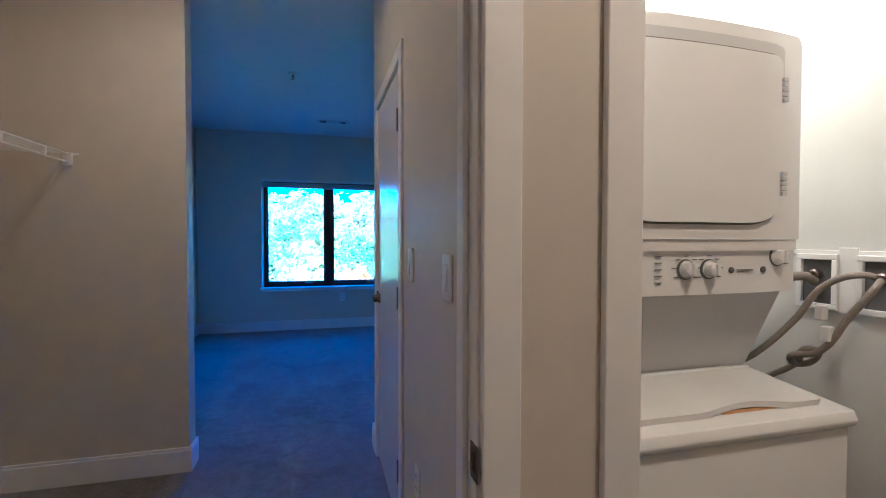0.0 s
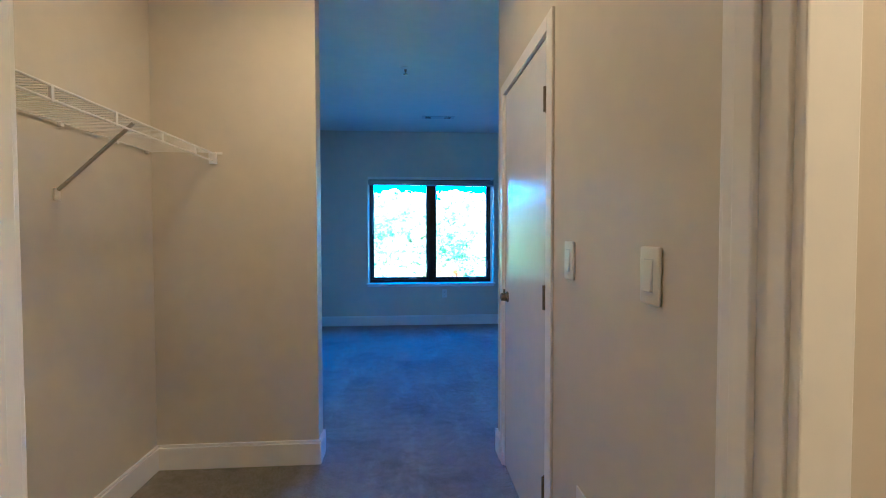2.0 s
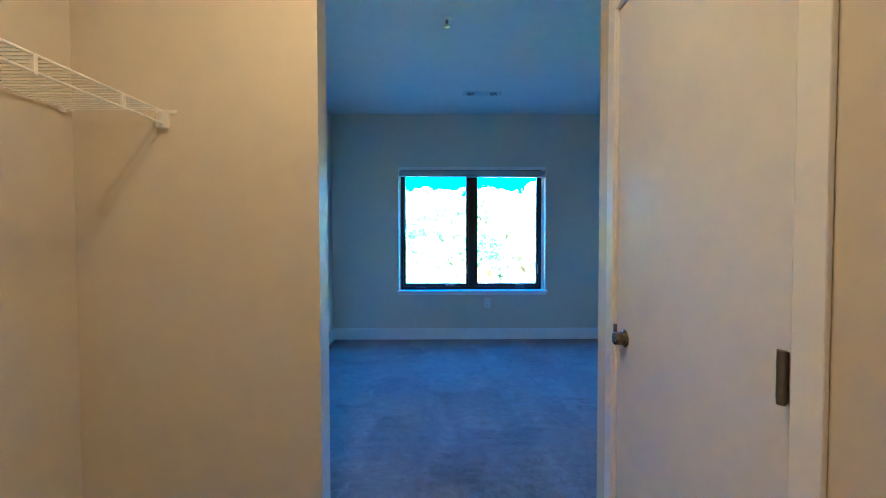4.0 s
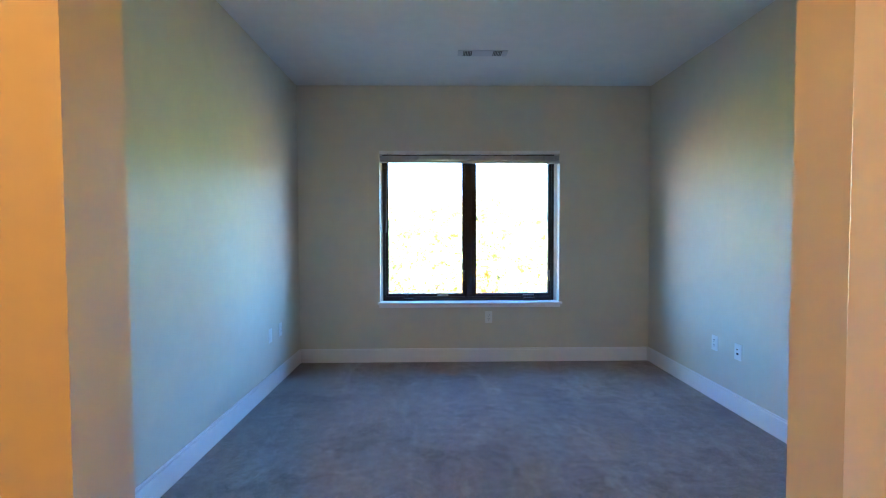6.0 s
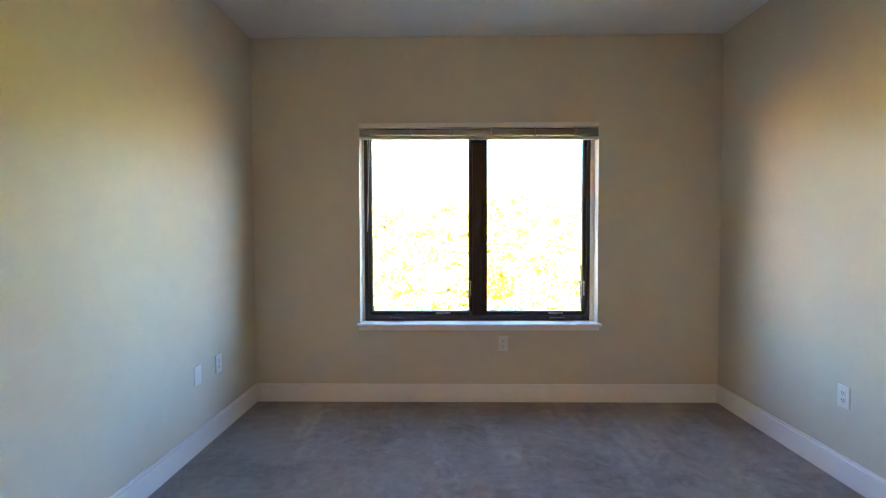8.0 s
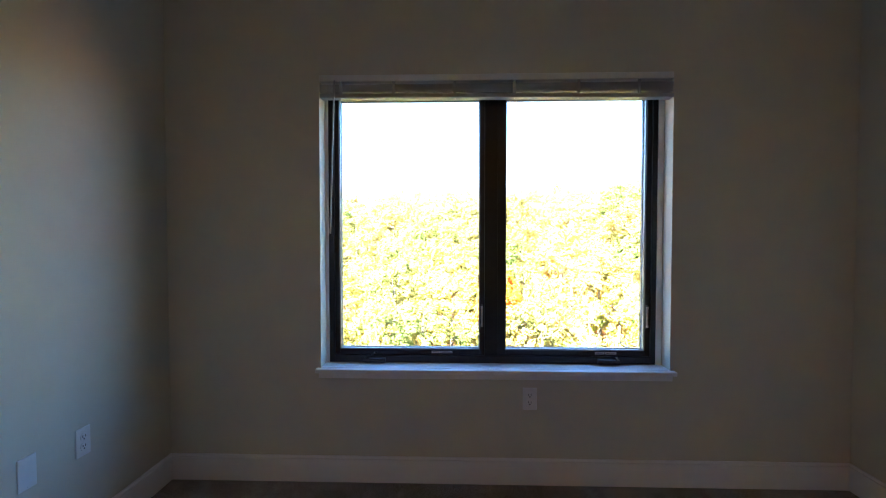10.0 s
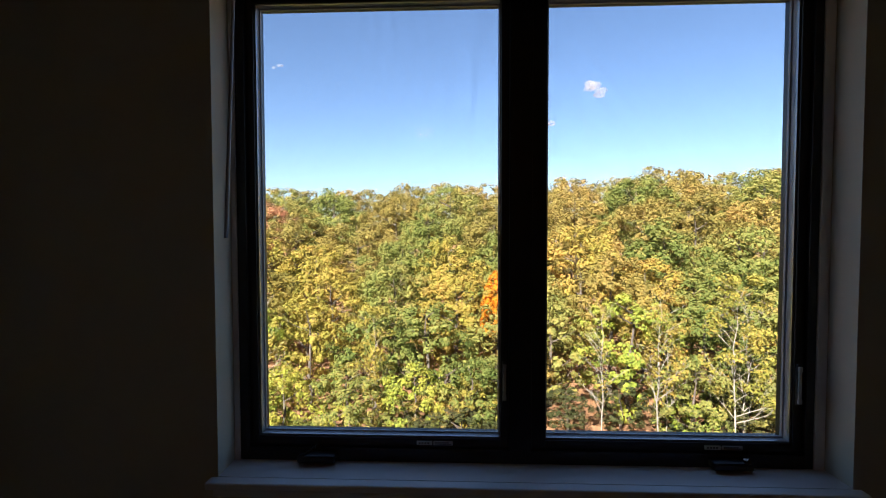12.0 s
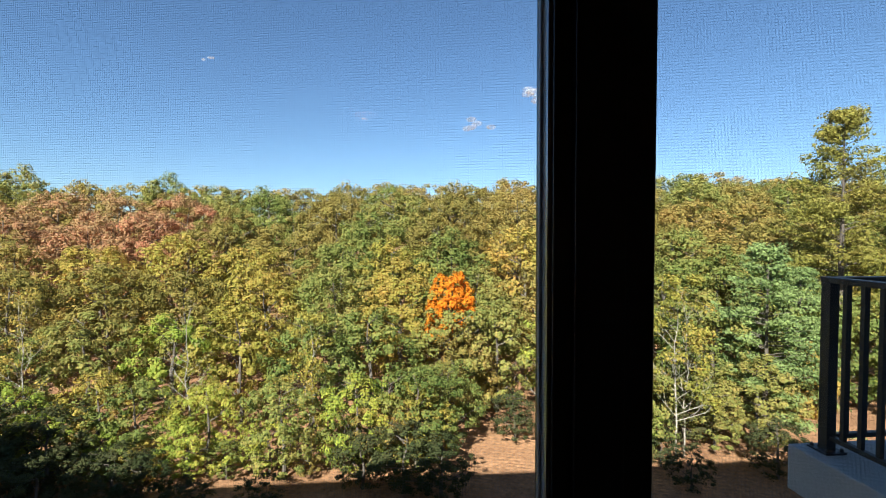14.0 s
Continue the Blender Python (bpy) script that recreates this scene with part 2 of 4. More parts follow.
def mesh_from(name, bm, mat, smooth=False):
    bmesh.ops.recalc_face_normals(bm, faces=bm.faces[:])
    me = bpy.data.meshes.new(name)
    bm.to_mesh(me)
    bm.free()
    me.materials.append(mat)
    if smooth:
        me.polygons.foreach_set("use_smooth", [True] * len(me.polygons))
        me.set_sharp_from_angle(angle=radians(40))
    return me


def part(name, bm, mat, parent, label="", smooth=False):
    ob = new(name, mesh_from(name, bm, mat, smooth))
    ob.parent = parent
    if parent:
        ob.matrix_parent_inverse = parent.matrix_basis.inverted()
    return tagged(ob, label)


def thing(name, label, category, group="", kind="", at=(0, 0, 0)):
    ob = new(name)
    ob.empty_display_size = 0.05
    ob.matrix_basis = pose(*at)
    return tagged(ob, label, category, group, kind)


def structure(name, bm, mat, label, category, smooth=False):
    ob = new(name, mesh_from(name, bm, mat, smooth))
    return tagged(ob, label, category, kind="structure")


# ---- rooms ----
H = 2.74
XL, XR = -1.65, 1.85            # bedroom side walls
YW, YO = 6.40, 6.66             # window wall, inner and outer face
YS0, YS1 = 2.455, 2.58          # stub wall between closet nook and bedroom
XS = -0.78                      # its free end
XH = 0.25                       # hall side of the closet-door wall
YD0, YD1 = 0.383, 0.495         # wall with the doorway
WX0, WX1, WZ0, WZ1 = -0.845, 0.945, 0.590, 2.105   # window opening
BX0, BX1, BY0 = -1.75, 1.75, -2.2                 # bathroom behind

structure("floor", boxes((-1.77, 1.97, BY0 - 0.12, YO, -0.2, 0.0)), CARPET, "worn grey-brown cut-pile carpet with paler tread marks", "carpet")
structure("ceiling", boxes((-1.77, 1.97, BY0 - 0.12, YO, H, H + 0.2)), CEILING, "flat white painted ceiling", "ceiling")
structure("wall_west", boxes((XL - 0.12, XL, BY0 - 0.12, YW, 0, H)), WALL, "plain beige painted side wall", "wall")
structure("wall_east", boxes((XR, XR + 0.12, BY0 - 0.12, YW, 0, H)), WALL, "plain beige painted side wall with outlets", "wall")
structure("wall_north", boxes((XL - 0.12, WX0, YW, YO, 0, H), (WX1, XR + 0.12, YW, YO, 0, H), (WX0, WX1, YW, YO, 0, WZ0 - 0.028), (WX0, WX1, YW, YO, WZ1, H)), WALL, "beige painted wall around the window", "wall")
structure("wall_stub", boxes((XL, XS, YS0, YS1, 0, H)), WALL, "beige painted stub wall with a free end", "wall")
structure("wall_closet", boxes((XH, XH + 0.12, YD1, 1.555, 0, H), (XH, XH + 0.12, 2.366, 2.520, 0, H), (XH, XH + 0.12, 1.555, 2.366, 2.055, H)), WALL, "beige painted hall wall with a closet door", "wall")
structure("wall_bedroom_south", boxes((XH + 0.12, XR, 2.40, 2.520, 0, H)), WALL, "plain beige painted wall behind the closet", "wall")
structure("wall_doorway", boxes((XL, -0.82, YD0, YD1, 0, H), (0.195, 0.47, YD0, YD1, 0, H), (-0.82, 0.195, YD0, YD1, 2.06, H), (0.47, 1.40, YD0, YD1, 2.06, H), (1.40, XR, YD0, YD1, 0, H)), WALL, "beige painted wall with doorway and laundry opening", "wall")
structure("wall_laundry", boxes((XH + 0.12, 0.44, YD1, 1.34, 0, H), (0.44, 1.40, 1.34, 1.44, 0, H), (1.40, 1.50, YD1, 1.44, 0, H)), material("pale_laundry_paint", (0.66, 0.66, 0.60), 0.55, 0, 9, 0.02, 0.1, 160, 0.8, 0.03), "pale painted laundry niche walls", "wall")
structure("wall_south", boxes((XL, XR, BY0 - 0.12, BY0, 0, H)), WALL, "plain beige painted back wall", "wall")
structure("facade", boxes((-45, 45, -8, YO - 0.02, -6.5, -0.21), (-45, -1.78, -8, YO - 0.02, -0.2, H + 0.2), (1.98, 45, -8, YO - 0.02, -0.2, H + 0.2), (-16.5, 45, -8, YO - 0.02, H + 0.21, 5.5), (-45, -16.5, -8, YO - 0.02, H + 0.21, 7.4)), FACADE, "plain facade of the apartment building", "facade")


def baseboard(x0, y0, x1, y1, nx, ny):
    """A board along a wall foot from one point to the other; (nx, ny) points into the room."""
    bm = bmesh.new()
    for t, z0, z1 in ((0.014, 0.0, 0.122), (0.009, 0.122, 0.138)):
        xs = sorted((x0, x1)) if ny else sorted((x0, x0 + nx * t))
        ys = sorted((y0, y0 + ny * t)) if ny else sorted((y0, y1))
        box(bm, xs[0], xs[1], ys[0], ys[1], z0, z1)
    ob = structure("baseboard", bm, TRIM, "tall white painted baseboard with a stepped top", "baseboard")
    mod = ob.modifiers.new("edges", "BEVEL")
    mod.width, mod.segments = 0.0025, 2
    return ob


baseboard(XL, YS1, XL, YW, 1, 0)
baseboard(XL + 0.014, YW, XR - 0.014, YW, 0, -1)
baseboard(XR, 2.520, XR, YW, -1, 0)
baseboard(XL + 0.014, YS0, XS + 0.014, YS0, 0, -1)
baseboard(XS, YS0, XS, YS1, 1, 0)
baseboard(XL + 0.014, YS1, XS + 0.014, YS1, 0, 1)
baseboard(XL, YD1, XL, YS0, 1, 0)
baseboard(XL + 0.014, YD1, -0.852, YD1, 0, 1)
baseboard(XH, 0.513, XH, 1.493, -1, 0)
baseboard(XH, 2.415, XH, 2.520, -1, 0)
baseboard(XH - 0.014, 2.520, XR - 0.014, 2.520, 0, 1)


# ---- doors and their trim ----
def casing(name, pieces, label):
    return structure(name, boxes(*pieces, bevel=0.003), TRIM, label, "door trim")


# closet door in the hall wall
door = thing("door_1", "closed flat white painted closet door", "door", kind="structure", at=(XH, 1.97, 0))
part("slab", boxes((XH + 0.004, XH + 0.039, 1.578, 2.346, 0.012, 2.035), bevel=0.002), DOOR, door)
for z in (0.297, 1.043, 1.795):
    hinge = part("hinge", boxes((XH - 0.002, XH + 0.004, 1.580, 1.604, z - 0.045, z + 0.045), bevel=0.001), BRONZE, door, "dull bronze butt hinge")
    part("knuckle", rod(bmesh.new(), (XH - 0.007, 1.583, z - 0.047), (XH - 0.007, 1.583, z + 0.047), 0.0075), BRONZE, hinge, smooth=True)


def door_knob(x, y, z, parent, side=-1):
    prof = [(0.0, 0.033), (0.003, 0.033), (0.006, 0.031), (0.0075, 0.0265), (0.0085, 0.0255), (0.020, 0.0245), (0.034, 0.0232), (0.0365, 0.0220), (0.0375, 0.0200), (0.0385, 0.008)]
    knob = part("knob", turned([(side * a, 0.88 * r) for a, r in prof], (x, y, z), "x"), NICKEL, parent, "short cylindrical satin nickel door knob", True)
    part("keyhole_ring", turned([(side * 0.0380, 0.009), (side * 0.0405, 0.0085), (side * 0.0405, 0.003)], (x, y, z), "x", 16), BRONZE, knob, smooth=True)
    return knob


door_knob(XH + 0.004, 2.277, 0.952, door)
part("latch_plate", boxes((XH - 0.0050, XH + 0.006, 2.3465, 2.3560, 0.925, 0.985), bevel=0.0015), BRONZE, door)
casing("door_frame_1", [(XH - 0.011, XH, 1.493, 1.560, 0, 2.098), (XH - 0.011, XH, 2.3545, 2.413, 0, 2.098), (XH - 0.011, XH, 1.560, 2.3545, 2.040, 2.098)], "flat white painted door casing")
casing("door_jamb_1", [(XH - 0.001, XH + 0.121, 1.557, 1.572, 0, 2.052), (XH - 0.001, XH + 0.121, 2.350, 2.365, 0, 2.052), (XH - 0.001, XH + 0.121, 1.572, 2.350, 2.039, 2.053), (XH + 0.042, XH + 0.055, 1.572, 1.583, 0, 2.04), (XH + 0.042, XH + 0.055, 2.339, 2.350, 0, 2.04)], "white painted door jamb with stop")

# doorway from the bathroom into the hall
XJL, XJR = -0.775, 0.175
casing("door_jamb_2", [(XJR, 0.194, YD0 - 0.002, YD1 + 0.002, 0, 2.058), (-0.819, XJL, YD0 - 0.002, YD1 + 0.002, 0, 2.058), (XJL, XJR, YD0 - 0.002, YD1 + 0.002, 2.036, 2.058),
                       (XJR - 0.012, XJR, 0.425, 0.462, 0, 2.036), (XJL, XJL + 0.012, 0.425, 0.462, 0, 2.036), (XJL + 0.012, XJR - 0.012, 0.425, 0.462, 2.024, 2.036)], "white painted door jamb with stops")
casing("door_frame_2", [(0.181, 0.250, YD0 - 0.018, YD0, 0, 2.115), (-0.850, -0.781, YD0 - 0.018, YD0, 0, 2.115), (-0.781, 0.181, YD0 - 0.018, YD0, 2.045, 2.115)], "flat white painted doorway casing")
casing("door_frame_3", [(0.181, 0.2475, YD1, YD1 + 0.016, 0, 2.115), (-0.850, -0.781, YD1, YD1 + 0.016, 0, 2.115), (-0.781, 0.181, YD1, YD1 + 0.016, 2.045, 2.115)], "flat white painted doorway casing")
casing("door_frame_4", [(0.412, 0.488, YD0 - 0.018, YD0, 0, 2.13), (1.39, 1.46, YD0 - 0.018, YD0, 0, 2.13), (0.488, 1.39, YD0 - 0.018, YD0, 2.055, 2.13), (0.470, 0.486, YD0 + 0.001, YD1 + 0.004, 0, 2.058), (1.385, 1.399, YD0 + 0.001, YD1 + 0.004, 0, 2.058)], "flat white painted laundry opening casing")
strike = thing("strike_plate", "tarnished bronze strike plate on a white door jamb", "strike plate", at=(XJR, 0.40, 0.92))
part("plate", boxes((XJR - 0.0025, XJR + 0.001, 0.372, 0.407, 0.886, 0.948), bevel=0.001), BRONZE, strike)
part("latch_hole", boxes((XJR - 0.0032, XJR, 0.381, 0.398, 0.901, 0.933)), PLASTIC_DIM, strike, "dark latch hole")
door2 = thing("door_2", "open flat white painted door swung into the bathroom", "door", kind="structure", at=(-0.738, 0.36, 0))
part("slab", boxes((-0.755, -0.720, -0.555, 0.366, 0.012, 2.035), bevel=0.002), DOOR, door2)
door_knob(-0.720, -0.495, 0.938, door2, 1)


# ---- wall plates ----
def plate(place, axis, kind, label):
    """A cover plate 70 x 115 mm on a wall whose inward normal is axis ('x', '-x', '-y')."""
    turn = {"x": 90, "-x": -90, "-y": 0}[axis]
    ob = thing({"switch": "light_switch", "outlet": "power_outlet", "jack": "cable_jack", "blank": "blank_plate"}[kind], label, {"switch": "light switch", "outlet": "outlet", "jack": "wall jack", "blank": "wall plate"}[kind])
    if kind == "switch":
        part("cover", boxes((-0.039, 0.039, -0.010, 0.0, -0.0625, 0.0625), bevel=0.0055, segments=4), PLASTIC, ob, smooth=True)
        rocker = boxes((-0.0165, 0.0165, -0.0140, -0.006, -0.034, 0.034), bevel=0.0012)
        for v in rocker.verts:
            v.co.y += 0.0028 * (v.co.z / 0.034 if v.co.y < -0.010 else 0)
        part("rocker", rocker, PLASTIC, ob)
        part("rocker_gap", boxes((-0.0185, 0.0185, -0.0104, -0.008, -0.036, 0.036)), ENAMEL_GREY, ob)
        for z in (-0.047, 0.047):
            part("tab", boxes((-0.007, 0.007, -0.0112, -0.009, z - 0.0025, z + 0.0025), bevel=0.0008), PLASTIC, ob)
    else:
        part("cover", boxes((-0.036, 0.036, -0.006, 0.0, -0.058, 0.058), bevel=0.0028, segments=3), PLASTIC, ob)
    if kind == "outlet":
        for z in (-0.0195, 0.0195):
            face = part("socket", turned([(-0.0055, 0.0168), (-0.0078, 0.0168), (-0.0082, 0.016)], (0, 0, z), "y", 20), PLASTIC, ob)
            part("slots", boxes((-0.0082, -0.0048, -0.0086, -0.0075, z - 0.001, z + 0.008), (0.0048, 0.0080, -0.0086, -0.0075, z - 0.001, z + 0.008), (-0.0032, 0.0032, -0.0086, -0.0075, z - 0.010, z - 0.005)), PLASTIC_DIM, face, "dark slots")
    if kind == "jack":
        part("port", boxes((-0.011, 0.011, -0.0072, -0.005, -0.020, -0.006)), PLASTIC_DIM, ob, "dark data port")
        part("coax", turned([(-0.005, 0.005), (-0.013, 0.005), (-0.013, 0.002)], (0, 0, 0.018), "y", 12), NICKEL, ob, "small metal coaxial port")
    for z in {"outlet": (0.0,), "switch": ()}.get(kind, (-0.0485, 0.0485)):
        part("screw", turned([(-0.0055, 0.0032), (-0.0068, 0.0028)], (0, 0, z), "y", 10), PLASTIC, ob)
    ob.matrix_basis = pose(*place, 0, 0, turn)
    return ob


plate((XH, 0.815, 1.195), "-x", "switch", "white rocker light switch in a wide plate on the beige wall")
plate((XH, 1.313, 1.200), "-x", "switch", "white rocker light switch beside the closet door")
plate((XH, 1.205, 0.445), "-x", "outlet", "white duplex outlet low on the hall wall")
plate((XL, 3.575, 0.455), "x", "outlet", "white duplex outlet low on the bedroom wall")
plate((XL, 5.591, 0.453), "x", "blank", "plain white blank cover plate low on the bedroom wall")
plate((XL, 5.833, 0.455), "x", "outlet", "white duplex outlet near the room corner")
plate((XR, 5.297, 0.440), "-x", "outlet", "white duplex outlet low on the side wall")
plate((XR, 5.025, 0.438), "-x", "jack", "white cable jack plate with a dark port")
plate((0.236, YW, 0.447), "-y", "outlet", "white duplex outlet below the window")

# alarm sounder high on the side wall
horn = thing("alarm_sounder", "white wall-mounted fire alarm sounder with round grille", "alarm", at=(XR, 4.36, 2.29))
part("housing", boxes((XR - 0.045, XR, 4.285, 4.435, 2.205, 2.385), bevel=0.008, segments=3), PLASTIC, horn, smooth=True)
part("grille", turned([(-0.045, 0.036), (-0.0475, 0.034), (-0.0475, 0.004)], (XR, 4.38, 2.31), "x", 24), ENAMEL_GREY, horn, "dim round sounder grille", True)
part("lens", boxes((XR - 0.062, XR - 0.044, 4.295, 4.325, 2.23, 2.36), bevel=0.005), PLASTIC, horn, "clear strobe lens")

# ceiling vent, sprinkler
vent = thing("ceiling_vent", "white ceiling air register with two slatted ends", "air vent", at=(0.09, 5.58, H))
part("frame", boxes((-0.105, 0.295, 5.52, 5.64, H - 0.006, H), bevel=0.002), ENAMEL_GREY, vent, "pale grey register frame")
for x0 in (-0.062, 0.178):
    bay = part("dark_opening", boxes((x0, x0 + 0.072, 5.535, 5.625, H - 0.0075, H - 0.005)), PLASTIC_DIM, vent, "dark slatted opening")
    for k in range(6):
        part("slat", boxes((x0 + 0.006 + 0.0128 * k, x0 + 0.0085 + 0.0128 * k, 5.535, 5.625, H - 0.012, H - 0.0065)), PLASTIC, bay)
sprinkler = thing("fire_sprinkler", "white ceiling fire sprinkler head with round escutcheon", "sprinkler", at=(-0.295, 3.93, H))
part("escutcheon", turned([(0, 0.045), (-0.006, 0.044), (-0.012, 0.030), (-0.014, 0.012)], (-0.295, 3.93, H), "z", 24), PLASTIC, sprinkler, smooth=True)
part("body", turned([(-0.012, 0.011), (-0.030, 0.010), (-0.034, 0.006), (-0.052, 0.004)], (-0.295, 3.93, H), "z", 16), NICKEL, sprinkler, smooth=True)
part("deflector", turned([(-0.052, 0.008), (-0.053, 0.020), (-0.055, 0.020), (-0.056, 0.004)], (-0.295, 3.93, H), "z", 16), NICKEL, sprinkler)


def ceiling_lamp(x, y, label):
    ob = thing("ceiling_lamp", label, "ceiling lamp", group="flush ceiling lamps", at=(x, y, H))
    part("base", turned([(0, 0.150), (-0.02, 0.150), (-0.025, 0.142)], (x, y, H), "z", 32), PLASTIC, ob, smooth=True)
    part("diffuser", turned([(-0.025, 0.142), (-0.05, 0.138), (-0.065, 0.118), (-0.072, 0.06)], (x, y, H), "z", 32), LAMP_GLOW, ob, "glowing opal diffuser", True)
    return ob


ceiling_lamp(-0.66, 1.66, "round flush ceiling lamp, lit warm white, in the hall")
ceiling_lamp(0.75, -0.35, "round flush ceiling lamp, lit warm white, in the bathroom")
ceiling_lamp(0.95, 1.0, "round flush ceiling lamp, lit, above the laundry machine")

# ---- window ----
window = thing("window_1", "black-framed pair of crank casement windows with white sill", "window", kind="structure", at=(0.045, 6.5, WZ0))
FX0, FX1, FZ0, FZ1, FY0, FY1 = -0.829, 0.916, 0.597, 2.105, 6.505, 6.605
GL = (-0.775, -0.015, 0.669, 2.016)          # left pane
GR = (0.122, 0.863, 0.669, 2.016)            # right pane
part("outer_frame", boxes((FX0, -0.800, FY0, FY1, FZ0, FZ1), (0.890, FX1, FY0, FY1, FZ0, FZ1), (-0.800, 0.890, FY0, FY1, FZ0, 0.640), (-0.800, 0.890, FY0, FY1, 2.05, FZ1), (0.010, 0.078, FY0, FY1, 0.640, 2.05), bevel=0.002), FRAME, window)
for gx0, gx1, gz0, gz1 in (GL, GR):
    sx0, sx1 = (-0.799, 0.009) if gx0 < 0 else (0.079, 0.889)
    sash = part("sash", boxes((sx0, gx0, FY0 + 0.012, FY0 + 0.090, 0.641, 2.049), (gx1, sx1, FY0 + 0.012, FY0 + 0.090, 0.641, 2.049), (gx0, gx1, FY0 + 0.012, FY0 + 0.090, 0.641, gz0), (gx0, gx1, FY0 + 0.012, FY0 + 0.090, gz1, 2.049), bevel=0.002), FRAME, window)
    # reveal of the sash between the screen and the glass: a bright screen channel, then the bead
    for name, y0, y1, w, mat, say in (("screen_channel", 6.5255, 6.533, 0.005, GASKET, "thin metal screen channel"), ("glazing_bead", 6.557, 6.566, 0.006, BEAD, "pale grey glazing bead")):
        part(name, boxes((gx0, gx0 + w, y0, y1, gz0, gz1), (gx1 - w, gx1, y0, y1, gz0, gz1), (gx0 + w, gx1 - w, y0, y1, gz0, gz0 + w), (gx0 + w, gx1 - w, y0, y1, gz1 - w, gz1)), mat, sash, say)
    part("sash_liner", boxes((gx0, gx0 + 0.002, 6.533, 6.557, gz0, gz1), (gx1 - 0.002, gx1, 6.533, 6.557, gz0, gz1), (gx0 + 0.002, gx1 - 0.002, 6.533, 6.557, gz0, gz0 + 0.002), (gx0 + 0.002, gx1 - 0.002, 6.533, 6.557, gz1 - 0.002, gz1)), BEAD, sash, "pale grey inner face of the sash")
    pane = part("pane", boxes((gx0 - 0.004, gx1 + 0.004, 6.566, 6.572, gz0 - 0.004, gz1 + 0.004)), GLASS, sash, "clear glass")
    pane.visible_shadow = False
    # insect screen of fine wires
    nx, nz = int((gx1 - gx0) / 0.0020), int((gz1 - gz0) / 0.0020)
    hw, verts, faces = 0.000095, [], []
    for k in range(nx):
        x = gx0 + 0.0020 * (k + 0.5)
        verts += [(x - hw, 6.5235, gz0), (x + hw, 6.5235, gz0), (x + hw, 6.5235, gz1), (x - hw, 6.5235, gz1)]
    for k in range(nz):
        z = gz0 + 0.0020 * (k + 0.5)
        verts += [(gx0, 6.5237, z - hw), (gx1, 6.5237, z - hw), (gx1, 6.5237, z + hw), (gx0, 6.5237, z + hw)]
    faces = [(4 * k, 4 * k + 1, 4 * k + 2, 4 * k + 3) for k in range(nx + nz)]
    me = bpy.data.meshes.new("insect_screen")
    me.from_pydata(verts, [], faces)
    me.materials.append(MESH)
    net = new("insect_screen", me)
    net.parent = window
    net.matrix_parent_inverse = window.matrix_basis.inverted()
    tagged(net, "fine dark insect screen", kind="stuff")
    # crank handle on the bottom rail
    cx = -0.58 if gx0 < 0 else 0.665
    crank = part("crank", boxes((cx - 0.058, cx + 0.058, 6.468, 6.506, 0.606, 0.630), bevel=0.006, segments=3), FRAME, window, "black folding crank operator", True)
    lever = bmesh.new()
    d = -1 if gx0 < 0 else 1
    rod(lever, (cx + d * 0.05, 6.475, 0.626), (cx - d * 0.005 if d < 0 else cx + 0.03, 6.470, 0.660 if d < 0 else 0.640), 0.005, 0.004)
    rod(lever, (cx - d * 0.005 if d < 0 else cx + 0.03, 6.470, 0.660 if d < 0 else 0.640), (cx - d * 0.012 if d < 0 else cx + 0.035, 6.456, 0.666 if d < 0 else 0.644), 0.007, 0.007)
    part("lever", lever, NICKEL if d > 0 else FRAME, crank, smooth=True)
    # lock lever on the jamb, small printed label on the rail
    lx = -0.004 if gx0 < 0 else 0.872
    lock = part("lock", boxes((lx - 0.006, lx + 0.006, 6.508, 6.519, 0.790, 0.915), bevel=0.002), RAIL, window)
    part("lock_strip", boxes((lx - 0.004, lx + 0.004, 6.503, 6.509, 0.797, 0.908), (lx - 0.005, lx + 0.005, 6.501, 6.509, 0.797, 0.810), (lx - 0.005, lx + 0.005, 6.501, 6.509, 0.895, 0.908)), STEEL, lock, "grey metal lock strip")
    tx = -0.275 if gx0 < 0 else 0.602
    label = part("label_strip", boxes((tx, tx + 0.048, 6.5125, 6.5165, 0.650, 0.662), (tx + 0.052, tx + 0.112, 6.5125, 6.5165, 0.650, 0.662)), ENAMEL_GREY, window, "small grey printed label")
    part("print", boxes(*[(tx + 0.006 + 0.009 * k, tx + 0.012 + 0.009 * k, 6.5115, 6.5127, 0.654, 0.659) for k in range(4)], (tx + 0.056, tx + 0.108, 6.5115, 6.5127, 0.653, 0.6555), (tx + 0.056, tx + 0.100, 6.5115, 6.5127, 0.657, 0.6595)), PRINT, label)
part("reveal_strip", boxes((WX0, FX0, FY0 - 0.004, FY1, WZ0, WZ1), (FX1, WX1, FY0 - 0.004, FY1, WZ0, WZ1)), TRIM, window, "white strip beside the frame")
sill = boxes((WX0 - 0.022, WX1 + 0.022, 6.362, YW, 0.578, WZ0 + 0.010), bevel=0.005, segments=3)
box(sill, WX0, WX1, YW, 6.5045, 0.563, WZ0 + 0.010)
part("window_sill", sill, TRIM, window, "white painted window stool")
part("apron", boxes((WX0 - 0.008, WX1 + 0.008, 6.383, YW, 0.548, 0.578), bevel=0.003), TRIM, window, "white painted apron strip")

